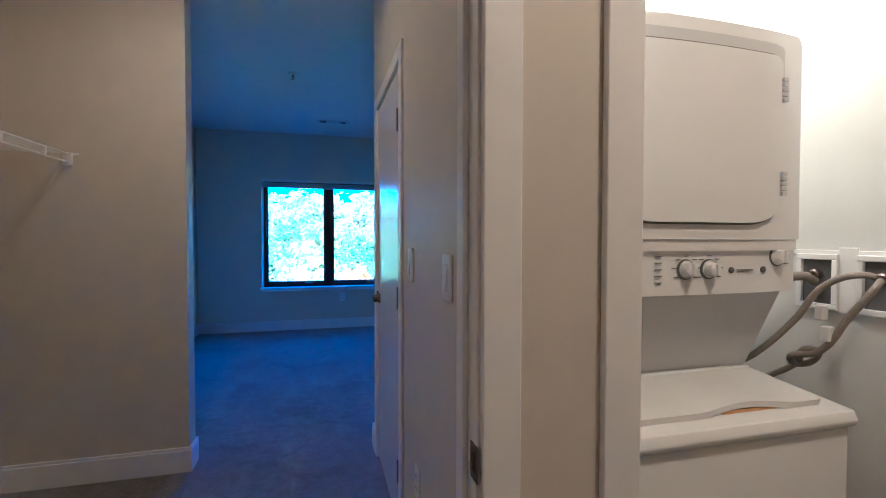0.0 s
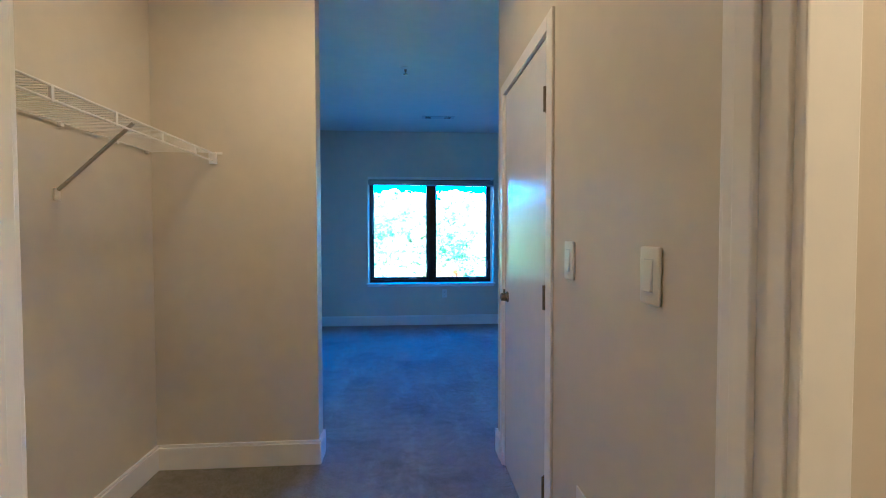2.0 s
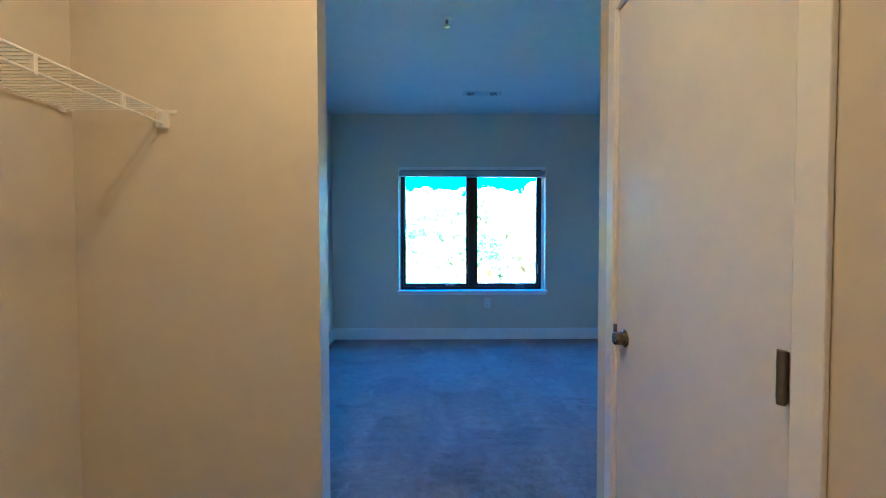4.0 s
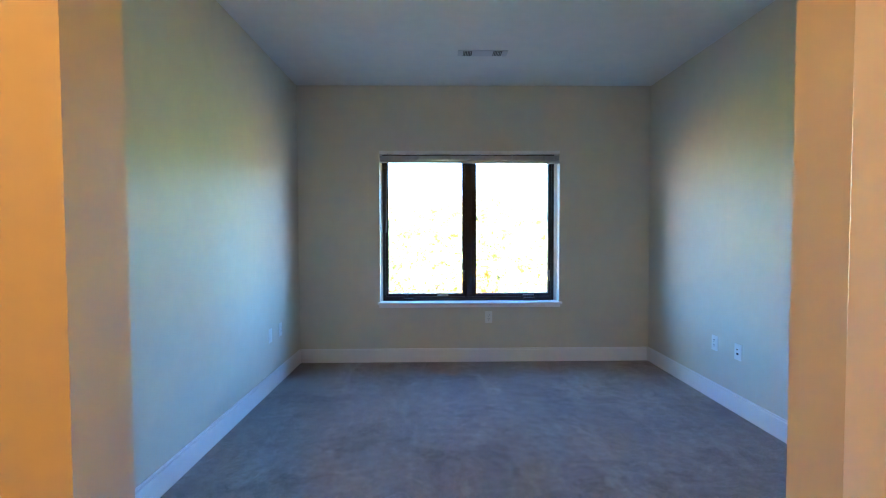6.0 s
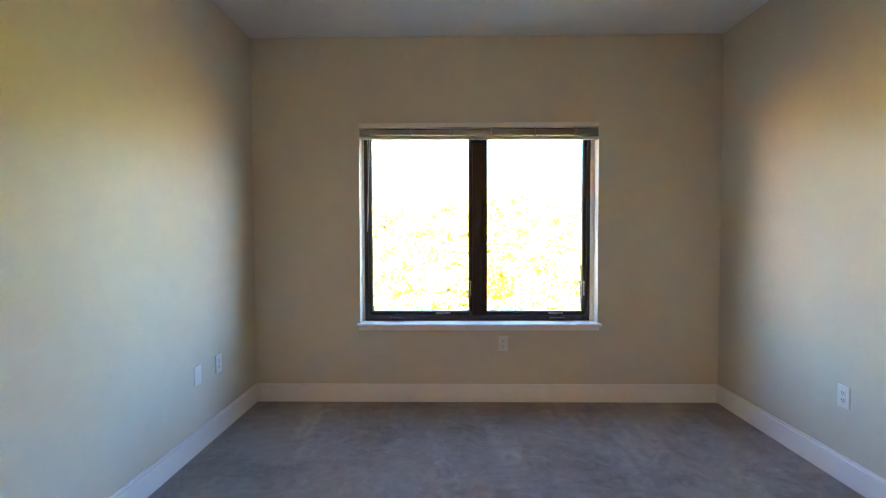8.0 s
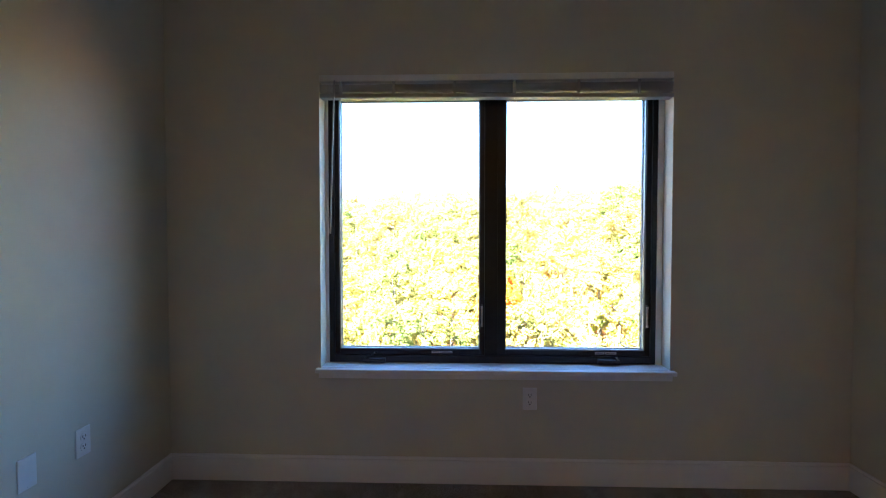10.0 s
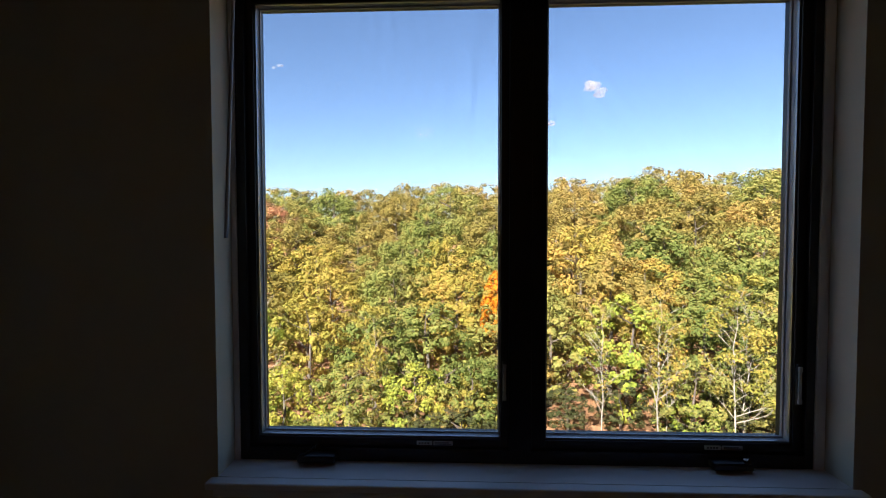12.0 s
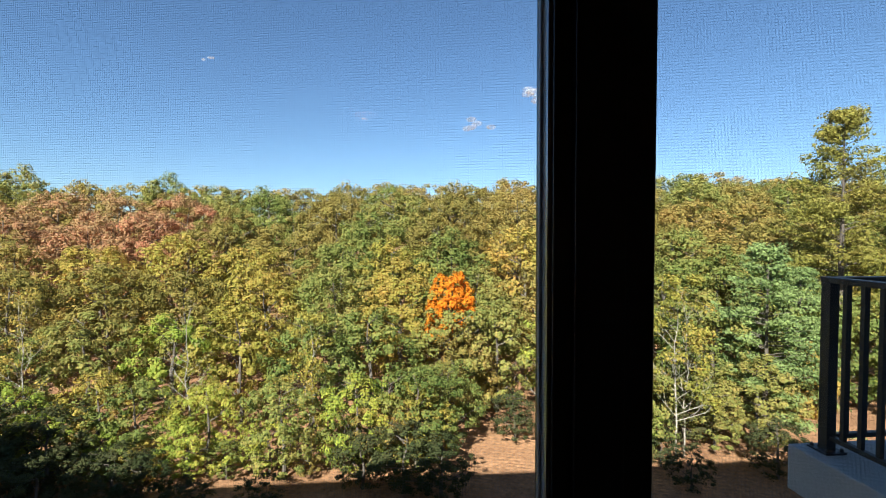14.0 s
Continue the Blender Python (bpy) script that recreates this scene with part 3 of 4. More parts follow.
# raised venetian blind
blind = thing("venetian_blind", "pale vinyl venetian blind drawn up under the window head", "blind", at=(0.05, 6.43, 2.090))
part("head_rail", boxes((WX0 + 0.003, WX1 - 0.003, 6.392, 6.442, 2.058, 2.092), bevel=0.003), PLASTIC, blind, "white blind head rail")
for k in range(11):
    z = 2.043 - 0.0036 * k
    slat = bmesh.new()
    hang = 0.0006 * k
    pts = [(-1, 0.0), (-0.5, 0.0018), (0, 0.0025), (0.5, 0.0018), (1, 0.0)]
    for side in (0, 1):
        for u, dz in pts:
            y = 6.417 + 0.025 * u
            slat.verts.new((WX0 + 0.006, y, z + dz - 0.0024 * side))
            slat.verts.new((WX1 - 0.006, y, z + dz - 0.0024 * side - 0.010 * (k / 10)))
    slat.verts.ensure_lookup_table()
    for side in (0, 10):
        for n in range(4):
            a = side + 2 * n
            slat.faces.new([slat.verts[i] for i in (a, a + 1, a + 3, a + 2)])
    for a, b in ((0, 10), (8, 18)):
        slat.faces.new([slat.verts[i] for i in (a, a + 1, b + 1, b)])
    part("slat", slat, BLIND, blind)
rail = boxes((WX0 + 0.005, WX1 - 0.002, 6.390, 6.444, 1.978, 1.999), bevel=0.004)
for v in rail.verts:
    v.co.z -= 0.012 * (v.co.x - WX0) / (WX1 - WX0)
part("bottom_rail", rail, BLIND, blind)
for x in (-0.73, -0.46, -0.15, 0.15, 0.47, 0.77):
    part("ladder_tape", boxes((x - 0.007, x + 0.007, 6.3875, 6.3895, 1.985, 2.056)), BLIND, blind)
    part("cord_button", turned([(-0.0, 0.005), (-0.004, 0.005), (-0.008, 0.003)], (x, 6.405, 1.982 - 0.012 * (x - WX0) / 1.79), "z", 10), PLASTIC, blind)
wand = bmesh.new()
rod(wand, (-0.760, 6.380, 2.058), (-0.774, 6.332, 1.285), 0.0042, 0.0052, 8)
rod(wand, (-0.760, 6.395, 2.066), (-0.760, 6.380, 2.056), 0.003, 0.003, 8)
part("tilt_wand", wand, BLIND, blind, "slim tilt wand", True)
blind.matrix_basis = pose(0.05, 6.43, 2.101)

# ---- closet shelf ----
SZ, SX0, SX1, SY0, SY1 = 1.727, XL, -1.325, YD1 + 0.01, YS0
shelf = thing("wire_shelf", "white vinyl-coated wire closet shelf with a grey brace", "shelf", at=(XL, 1.5, SZ))
for x, z, r in ((SX1, SZ, 0.0045), (SX1, SZ - 0.042, 0.0045), (XL + 0.012, SZ + 0.002, 0.0036)):
    part("long_rod", rod(bmesh.new(), (x, SY0, z), (x, SY1 - 0.012, z), r, n=8), WIRE, shelf, smooth=True)
wire_bm = bmesh.new()
rod(wire_bm, (XL + 0.008, 0, SZ), (SX1, 0, SZ), 0.0018, n=6)
wire_me = mesh_from("cross_wire", wire_bm, WIRE, True)
y = SY0 + 0.01
while y < SY1 - 0.015:
    w = new("cross_wire", wire_me)
    w.parent = shelf
    w.matrix_parent_inverse = shelf.matrix_basis.inverted()
    w.matrix_basis = pose(0, y, 0)
    y += 0.0254
for y in (0.72, 1.02, 1.32, 1.62, 1.93, 2.24):
    part("lip_clip", boxes((SX1 - 0.004, SX1 + 0.005, y - 0.006, y + 0.006, SZ - 0.048, SZ + 0.003), bevel=0.001), WIRE, shelf)
for y in (0.9, 1.35, 1.8, 2.15, 2.40):
    part("wall_clip", boxes((XL, XL + 0.016, y - 0.009, y + 0.009, SZ - 0.014, SZ + 0.004), bevel=0.002), WIRE, shelf)
brace = bmesh.new()
rod(brace, (SX1 - 0.006, 1.738, SZ - 0.010), (XL + 0.012, 1.775, 1.462), 0.0075, n=10)
brace_part = part("brace", brace, STEEL, shelf, "grey painted steel support brace", True)
part("brace_foot", boxes((XL, XL + 0.010, 1.762, 1.790, 1.420, 1.468), bevel=0.002), WIRE, brace_part)
bracket = part("end_bracket", boxes((SX1 - 0.022, SX1 + 0.020, SY1 - 0.016, SY1, SZ - 0.058, SZ + 0.006), bevel=0.003), WIRE, shelf, "white plastic end bracket")
part("screw", turned([(0, 0.006), (-0.004, 0.005)], (SX1 + 0.036, SY1, SZ + 0.000), "y", 10), PLASTIC, bracket)
part("screw_tab", boxes((SX1 + 0.018, SX1 + 0.046, SY1 - 0.005, SY1, SZ - 0.006, SZ + 0.006), bevel=0.001), WIRE, bracket)

# ---- stacked washer and dryer ----
laundry = thing("stacked_washer_dryer", "white stacked laundry centre, dryer above top-loading washer", "washer dryer", at=(0.82, 0.85, 0))
MX0, MX1, MYF, MYD, MYB = 0.490, 1.165, 0.452, 0.60, 1.22
part("washer_cabinet", boxes((MX0 + 0.004, MX1 - 0.004, MYF + 0.012, MYB, 0.02, 0.842), bevel=0.008, segments=3), ENAMEL, laundry, smooth=True)
deck = bmesh.new()
prof = [(MYF, 0.849), (MYF - 0.006, 0.864), (MYF + 0.004, 0.886), (0.80, 0.920), (MYB, 0.920), (MYB, 0.849)]
ends = [[deck.verts.new((x, y, z)) for y, z in prof] for x in (MX0, MX1)]
deck.faces.new(ends[0]); deck.faces.new(ends[1][::-1])
for k in range(len(prof)):
    deck.faces.new((ends[0][k], ends[0][k - 1], ends[1][k - 1], ends[1][k]))
bmesh.ops.bevel(deck, geom=deck.edges[:], offset=0.004, segments=3, profile=0.5, affect="EDGES")
part("deck", deck, ENAMEL, laundry, "white enamel washer top", True)
lid = bmesh.new()
nx = 24
top = {}
for i in range(nx + 1):
    u = i / nx
    x = MX0 + 0.05 + u * (MX1 - MX0 - 0.11)
    dip = 0.020 * max(0.0, math.cos((u - 0.62) / 0.22 * math.pi / 2)) if abs(u - 0.62) < 0.22 else 0.0
    for j, (yy, zz) in enumerate(((MYF + 0.045, 0.890), (MYF + 0.040, 0.906), (0.66, 0.925), (0.70, 0.927), (0.70, 0.912))):
        lift = dip if j < 2 else 0
        top[i, j] = lid.verts.new((x, yy + lift * 0.4, zz + lift * 0.55))
for i in range(nx):
    for j in range(4):
        lid.faces.new((top[i, j], top[i + 1, j], top[i + 1, j + 1], top[i, j + 1]))
part("lid", lid, ENAMEL, laundry, "white washer lid with a curved finger pull", True)
part("tub_rim", boxes((MX0 + 0.33, MX0 + 0.50, MYF + 0.052, MYF + 0.10, 0.880, 0.898), bevel=0.004), ORANGE, laundry, "amber plastic tub edge below the lid")
part("lid_hinge_bar", boxes((MX0 + 0.04, MX1 - 0.04, 0.702, 0.722, 0.905, 0.930), bevel=0.004), ENAMEL, laundry)
back = bmesh.new()
q = [(MX0 + 0.03, 0.735, 0.915), (MX1 - 0.03, 0.735, 0.915), (MX1 - 0.01, 0.640, 1.155), (MX0 + 0.01, 0.640, 1.155)]
f = [back.verts.new(v) for v in q] + [back.verts.new((v[0], v[1] + 0.02, v[2])) for v in q]
for idx in ((0, 1, 2, 3), (7, 6, 5, 4), (0, 4, 5, 1), (1, 5, 6, 2), (2, 6, 7, 3), (3, 7, 4, 0)):
    back.faces.new([f[i] for i in idx])
part("back_panel", back, ENAMEL_GREY, laundry, "grey leaning panel between washer and dryer")
part("support_column", boxes((MX0 + 0.01, MX1 - 0.01, 0.76, MYB, 0.916, 1.152)), ENAMEL, laundry)


def bowed(x0, x1, y, z0, z1, bulge, depth, n=16, low_corner=0.0, high_corner=0.0):
    """A panel whose front bows towards the room between its ends, with rounded corners at its ends."""
    def cut(x, r):
        d = min(x - x0, x1 - x)
        return r - math.sqrt(max(0.0, r * r - (r - d) ** 2)) if d < r else 0.0

    stops = [i / n for i in range(n + 1)]
    if low_corner:
        near = [low_corner * (1 - math.cos(math.pi / 2 * k / 8)) / (x1 - x0) for k in range(8)]
        stops = near + [i / n for i in range(1, n) if near[-1] < i / n < 1 - near[-1]] + [1 - v for v in reversed(near)]
    bm = bmesh.new()
    rows = []
    for u in stops:
        x = x0 + u * (x1 - x0)
        za, zb = z0 + 0.48 * cut(x, low_corner), z1 - cut(x, high_corner)
        b = bulge * (1 - (2 * (x - MX0) / (MX1 - MX0) - 1) ** 2)
        rows.append([bm.verts.new(p) for p in ((x, y - b, za), (x, y - b, zb), (x, y + depth, zb), (x, y + depth, za))])
    for a, b in zip(rows, rows[1:]):
        for k in range(4):
            bm.faces.new((a[k], b[k], b[(k + 1) % 4], a[(k + 1) % 4]))
    bm.faces.new(rows[0]); bm.faces.new(rows[-1][::-1])
    edge = 0.003 if low_corner else 0.008
    bmesh.ops.bevel(bm, geom=[e for e in bm.edges if e.is_boundary or e.calc_face_angle(0) > 0.6], offset=edge, segments=3, profile=0.5, affect="EDGES", clamp_overlap=True)
    return bm


part("control_panel", bowed(MX0, MX1, MYD + 0.012, 1.158, 1.296, 0.018, 0.30), ENAMEL, laundry, "white control panel with dials and printed scales", True)
part("panel_lip", bowed(MX0 + 0.003, MX1 - 0.003, MYD + 0.004, 1.268, 1.2965, 0.020, 0.05, 24), TRIM, laundry, "bright rounded lip over the dials", True)
part("dryer_cabinet", bowed(MX0, MX1, MYD, 1.298, 1.832, 0.022, MYB - MYD, 60, 0.0, 0.022), ENAMEL, laundry, "white dryer cabinet with bowed front", True)
part("door_shadow_gap", bowed(MX0 + 0.082, MX1 - 0.086, MYD - 0.004, 1.333, 1.772, 0.022, 0.02, 16, 0.118, 0.030), PRINT, laundry, "dark gap round the dryer door", True)
part("door_recess", bowed(MX0 + 0.070, MX1 - 0.072, MYD - 0.002, 1.700, 1.800, 0.022, 0.02, 16, 0.008, 0.020), ENAMEL_GREY, laundry, "grey finger recess over the door", True)
part("dryer_door", bowed(MX0 + 0.086, MX1 - 0.091, MYD - 0.012, 1.338, 1.766, 0.022, 0.03, 16, 0.115, 0.028), ENAMEL, laundry, "white dryer door with rounded corners", True)
for z in (1.44, 1.68):
    part("dryer_hinge", boxes(*[(MX1 - 0.096, MX1 - 0.080, MYD - 0.030, MYD - 0.002, z - 0.030 + 0.0125 * k, z - 0.0195 + 0.0125 * k) for k in range(5)], bevel=0.001), ENAMEL_GREY, laundry, "small grey ribbed hinge")


def dial(x, z, r, mark=True):
    u = (x - MX0) / (MX1 - MX0)
    y = MYD + 0.012 - 0.018 * (1 - (2 * u - 1) ** 2)
    ring = part("dial", turned([(0.004, r * 1.25), (-0.003, r * 1.25), (-0.004, r), (-0.022, r * 0.88), (-0.025, r * 0.6)], (x, y, z), "y", 24), ENAMEL, laundry, "white control dial", True)
    part("dial_skirt", turned([(0.002, r * 1.34), (-0.0032, r * 1.34), (-0.0034, r * 1.0)], (x - 0.002, y, z), "y", 24), PRINT, ring)
    part("dial_grip", boxes((x - r * 0.22, x + r * 0.22, y - 0.032, y - 0.02, z - r * 0.8, z + r * 0.8), bevel=0.002), ENAMEL, ring)
    n = 7
    part("scale_marks", boxes(*[(x + 1.9 * r * math.sin(a) - 0.006, x + 1.9 * r * math.sin(a) + 0.006, y - 0.002, y + 0.004, z + 1.75 * r * math.cos(a) - 0.0012, z + 1.75 * r * math.cos(a) + 0.0012) for a in [(-2.2 + 4.4 * k / (n - 1)) for k in range(n)]]), PRINT, ring, "grey printed scale")


dial(0.795, 1.222, 0.019)
dial(0.865, 1.222, 0.019)
dial(1.098, 1.252, 0.020)
for x, r in ((0.935, 0.008), (1.045, 0.008)):
    u = (x - MX0) / (MX1 - MX0)
    part("button", turned([(0.003, r), (-0.004, r), (-0.005, r * 0.7)], (x, MYD + 0.012 - 0.018 * (1 - (2 * u - 1) ** 2), 1.218), "y", 16), PRINT, laundry, "small dark round button", True)
for k in range(5):
    part("print_bar", boxes((0.705, 0.722, MYD - 0.009, MYD + 0.01, 1.190 + 0.016 * k, 1.1915 + 0.016 * k)), PRINT, laundry, "grey printed text bar")
part("print_bar", boxes((0.955, 1.005, MYD - 0.0075, MYD + 0.01, 1.217, 1.2195)), PRINT, laundry, "grey printed text bar")

# washer box in the side wall, hoses
wbox = thing("washer_outlet_box", "white recessed washer supply box with valves", "washer box", at=(1.40, 0.65, 1.17))
part("faceplate", boxes((1.3955, 1.4, 0.450, 0.470, 1.080, 1.256), (1.3955, 1.4, 0.605, 0.655, 1.080, 1.272), (1.3955, 1.4, 0.470, 0.605, 1.250, 1.264), (1.3955, 1.4, 0.655, 0.790, 1.250, 1.264), bevel=0.001), PLASTIC, wbox, "white joined faceplate")
for y0, y1 in ((0.655, 0.775), (0.470, 0.605)):
    part("rim", boxes((1.388, 1.4, y0, y1, 1.235, 1.252), (1.388, 1.4, y0, y1, 1.085, 1.102), (1.388, 1.4, y0, y0 + 0.016, 1.102, 1.235), (1.388, 1.4, y1 - 0.016, y1, 1.102, 1.235), bevel=0.002), PLASTIC, wbox)
    part("recess", boxes((1.3985, 1.4005, y0 + 0.016, y1 - 0.016, 1.102, 1.235)), PRINT, wbox, "dim box interior")
    part("valve", turned([(0, 0.016), (-0.02, 0.016), (-0.024, 0.011), (-0.04, 0.011)], (1.398, (y0 + y1) / 2, 1.19), "x", 14), BRONZE, wbox, "brass supply valve", True)


def tube(name, points, radius, mat, label, category):
    c = bpy.data.curves.new(name, "CURVE")
    c.dimensions, c.bevel_depth, c.bevel_resolution, c.resolution_u = "3D", radius, 3, 10
    s = c.splines.new("BEZIER")
    s.bezier_points.add(len(points) - 1)
    for b, p in zip(s.bezier_points, points):
        b.co, b.handle_left_type, b.handle_right_type = p, "AUTO", "AUTO"
    me = bpy.data.meshes.new_from_object(bpy.data.objects.new("tmp_curve", c))
    me.materials.clear()
    me.materials.append(mat)
    me.polygons.foreach_set("use_smooth", [True] * len(me.polygons))
    return tagged(new(name, me), label, category)


tube("supply_hose", [(1.372, 0.537, 1.19), (1.345, 0.56, 1.20), (1.30, 0.62, 1.17), (1.26, 0.68, 1.06), (1.20, 0.75, 0.95), (1.175, 0.80, 0.905)], 0.0095, HOSE, "braided tan supply hose hanging from the wall box", "hose")
tube("supply_hose", [(1.372, 0.535, 1.185), (1.34, 0.52, 1.18), (1.30, 0.56, 1.09), (1.27, 0.62, 0.98), (1.25, 0.68, 0.955), (1.285, 0.68, 0.93), (1.30, 0.64, 0.965), (1.27, 0.64, 0.985), (1.295, 0.70, 0.925), (1.275, 0.78, 0.86), (1.25, 0.86, 0.78)], 0.0095, HOSE, "looped braided tan supply hose with a paper tag", "hose")
tube("drain_hose", [(1.385, 0.715, 1.17), (1.34, 0.72, 1.185), (1.27, 0.76, 1.165), (1.19, 0.82, 1.12)], 0.0145, HOSE, "corrugated tan drain hose into the wall box", "hose")
for p in ((1.285, 0.625, 1.10), (1.275, 0.60, 1.045)):
    tagged(new("hose_tag", mesh_from("hose_tag", boxes((p[0] - 0.012, p[0] + 0.012, p[1] - 0.013, p[1] + 0.011, p[2] - 0.03, p[2] + 0.012), bevel=0.004), PLASTIC)), "small white tag round a supply hose", "tag")


# ---- outdoors ----
GZ = -6.5


def ground_height(x, y):
    far = max(0.0, y - 34.0)
    return GZ + 0.10 * far + 0.25 * noise.noise((x * 0.12, y * 0.12, 0.3)) if y < 140 else GZ + 10.6


gm = bmesh.new()
gx = [-2500, -400, -160] + [-90 + 3.0 * k for k in range(61)] + [160, 400, 2500]
gy = [6.0 + 2.5 * k for k in range(36)] + [110, 150, 400, 2500]
grid = [[gm.verts.new((x, y, ground_height(x, y))) for x in gx] for y in gy]
for a, b in zip(grid, grid[1:]):
    for k in range(len(gx) - 1):
        gm.faces.new((a[k], a[k + 1], b[k + 1], b[k]))
back_row = [gm.verts.new((x, -2500, GZ)) for x in gx]
for k in range(len(gx) - 1):
    gm.faces.new((back_row[k], back_row[k + 1], grid[0][k + 1], grid[0][k]))
structure("ground", gm, LITTER, "bare earth covered with rust-brown fallen leaves", "ground", True)

# neighbouring balcony
balcony = thing("balcony", "concrete balcony with black metal railing on the facade", "balcony", at=(3.4, 7.6, -0.05))
part("slab", boxes((2.295, 4.9, YO, 8.70, -0.34, -0.045), bevel=0.01), CONCRETE, balcony, "grey concrete balcony slab")
RX, RY = 2.455, 8.585
part("post", boxes((RX - 0.032, RX + 0.032, RY - 0.032, RY + 0.032, -0.045, 1.02), bevel=0.003), RAIL, balcony)
part("base_plate", boxes((RX - 0.07, RX + 0.07, RY - 0.07, RY + 0.07, -0.045, -0.033), bevel=0.002), RAIL, balcony)
for dx, dy in ((-0.052, -0.052), (0.052, -0.052), (-0.052, 0.052), (0.052, 0.052)):
    part("bolt", turned([(-0.033, 0.011), (-0.018, 0.010), (-0.012, 0.005)], (RX + dx, RY + dy, 0), "z", 8), RAIL, balcony)
part("side_top_rail", boxes((RX - 0.035, RX + 0.035, YO, RY + 0.035, 1.02, 1.055), bevel=0.004), RAIL, balcony)
part("front_top_rail", boxes((RX + 0.035, 4.85, RY - 0.035, RY + 0.035, 1.02, 1.055), bevel=0.004), RAIL, balcony)
part("side_bottom_rail", boxes((RX - 0.018, RX + 0.018, YO, RY - 0.032, 0.035, 0.065), bevel=0.003), RAIL, balcony)
part("front_bottom_rail", boxes((RX + 0.032, 4.85, RY - 0.018, RY + 0.018, 0.035, 0.065), bevel=0.003), RAIL, balcony)
bal_me = mesh_from("baluster", boxes((-0.0125, 0.0125, -0.0125, 0.0125, 0.065, 1.02)), RAIL)
for k in range(1, 18):
    for p in ((RX, RY - 0.108 * k), (RX + 0.125 * k, RY)):
        b = new("baluster", bal_me)
        b.parent = balcony
        b.matrix_parent_inverse = balcony.matrix_basis.inverted()
        b.matrix_basis = pose(p[0], p[1], 0)
strut = bmesh.new()
rod(strut, (RX, 8.20, 0.40), (RX - 0.10, 8.02, -0.04), 0.012)
part("stay", strut, RAIL, balcony, smooth=True)
balcony.matrix_basis = pose(3.4, 7.6, -0.083)

# ---- trees ----
rng = np.random.default_rng(7)


def leaf_cloud(centres, radii, per, size, flat=0.75, droop=0.0, outward=0.0):
    """Many small leaves, each two triangles folded on the midrib, round the given clump centres."""
    n = len(centres) * per
    c, r = np.repeat(centres, per, 0), np.repeat(radii, per)[:, None]
    d = rng.normal(size=(n, 3))
    d /= np.linalg.norm(d, axis=1)[:, None]
    dist = rng.uniform(0.35, 1.0, (n, 1)) ** 0.5
    pos = c + d * r * dist * np.array([1, 1, flat])
    pos[:, 2] -= droop * rng.uniform(0, 1, n)
    nrm = d * 1.0 + rng.normal(size=(n, 3)) * 0.38 + np.array([0, 0, 0.40])
    if outward:
        out = pos - np.array([0, 0, centres[:, 2].mean() * 0.8])
        nrm += outward * out / np.linalg.norm(out, axis=1)[:, None]
    nrm /= np.linalg.norm(nrm, axis=1)[:, None]
    t = np.cross(nrm, rng.normal(size=(n, 3)))
    t /= np.linalg.norm(t, axis=1)[:, None]
    b = np.cross(nrm, t)
    s = size * rng.uniform(0.6, 1.25, (n, 1))
    quad = np.stack([pos - t * s, pos - b * s * 0.55 + nrm * s * 0.15, pos + t * s, pos + b * s * 0.55 + nrm * s * 0.15], 1).reshape(-1, 3)
    return quad, n


def leaves_mesh(name, quad, n, mat):
    me = bpy.data.meshes.new(name)
    me.vertices.add(4 * n)
    me.vertices.foreach_set("co", quad.astype(np.float32).ravel())
    me.loops.add(4 * n)
    me.loops.foreach_set("vertex_index", np.arange(4 * n, dtype=np.int32))
    me.polygons.add(n)
    me.polygons.foreach_set("loop_start", np.arange(0, 4 * n, 4, dtype=np.int32))
    me.update(calc_edges=True)
    me.materials.append(mat)
    return me


def trunk_mesh(height, crown_low, spread, mat, limbs=9, base=0.16, seed=0):
    r = random.Random(seed)
    bm = bmesh.new()
    p, n = Vector((0, 0, -0.4)), 6
    for k in range(n):
        q = Vector((r.uniform(-0.12, 0.12), r.uniform(-0.12, 0.12), (k + 1) / n * height * 0.92))
        rod(bm, p, q, base * (1 - 0.85 * k / n), base * (1 - 0.85 * (k + 1) / n), 7)
        p = q
    for k in range(limbs):
        a, z = r.uniform(0, 6.28), height * r.uniform(crown_low, 0.85)
        reach = spread * r.uniform(0.55, 0.95) * (1.1 - z / height * 0.6)
        mid = Vector((math.cos(a) * reach * 0.5, math.sin(a) * reach * 0.5, z + reach * 0.25))
        tip = Vector((math.cos(a + 0.3) * reach, math.sin(a + 0.3) * reach, z + reach * 0.55))
        rod(bm, (0, 0, z), mid, base * 0.32, base * 0.2, 5)
        rod(bm, mid, tip, base * 0.2, base * 0.05, 5)
        for s in (-1, 1):
            rod(bm, mid, mid + Vector((math.cos(a + s * 0.9), math.sin(a + s * 0.9), 0.6)) * reach * 0.4, base * 0.12, base * 0.03, 4)
    return mesh_from("trunk", bm, mat, True)


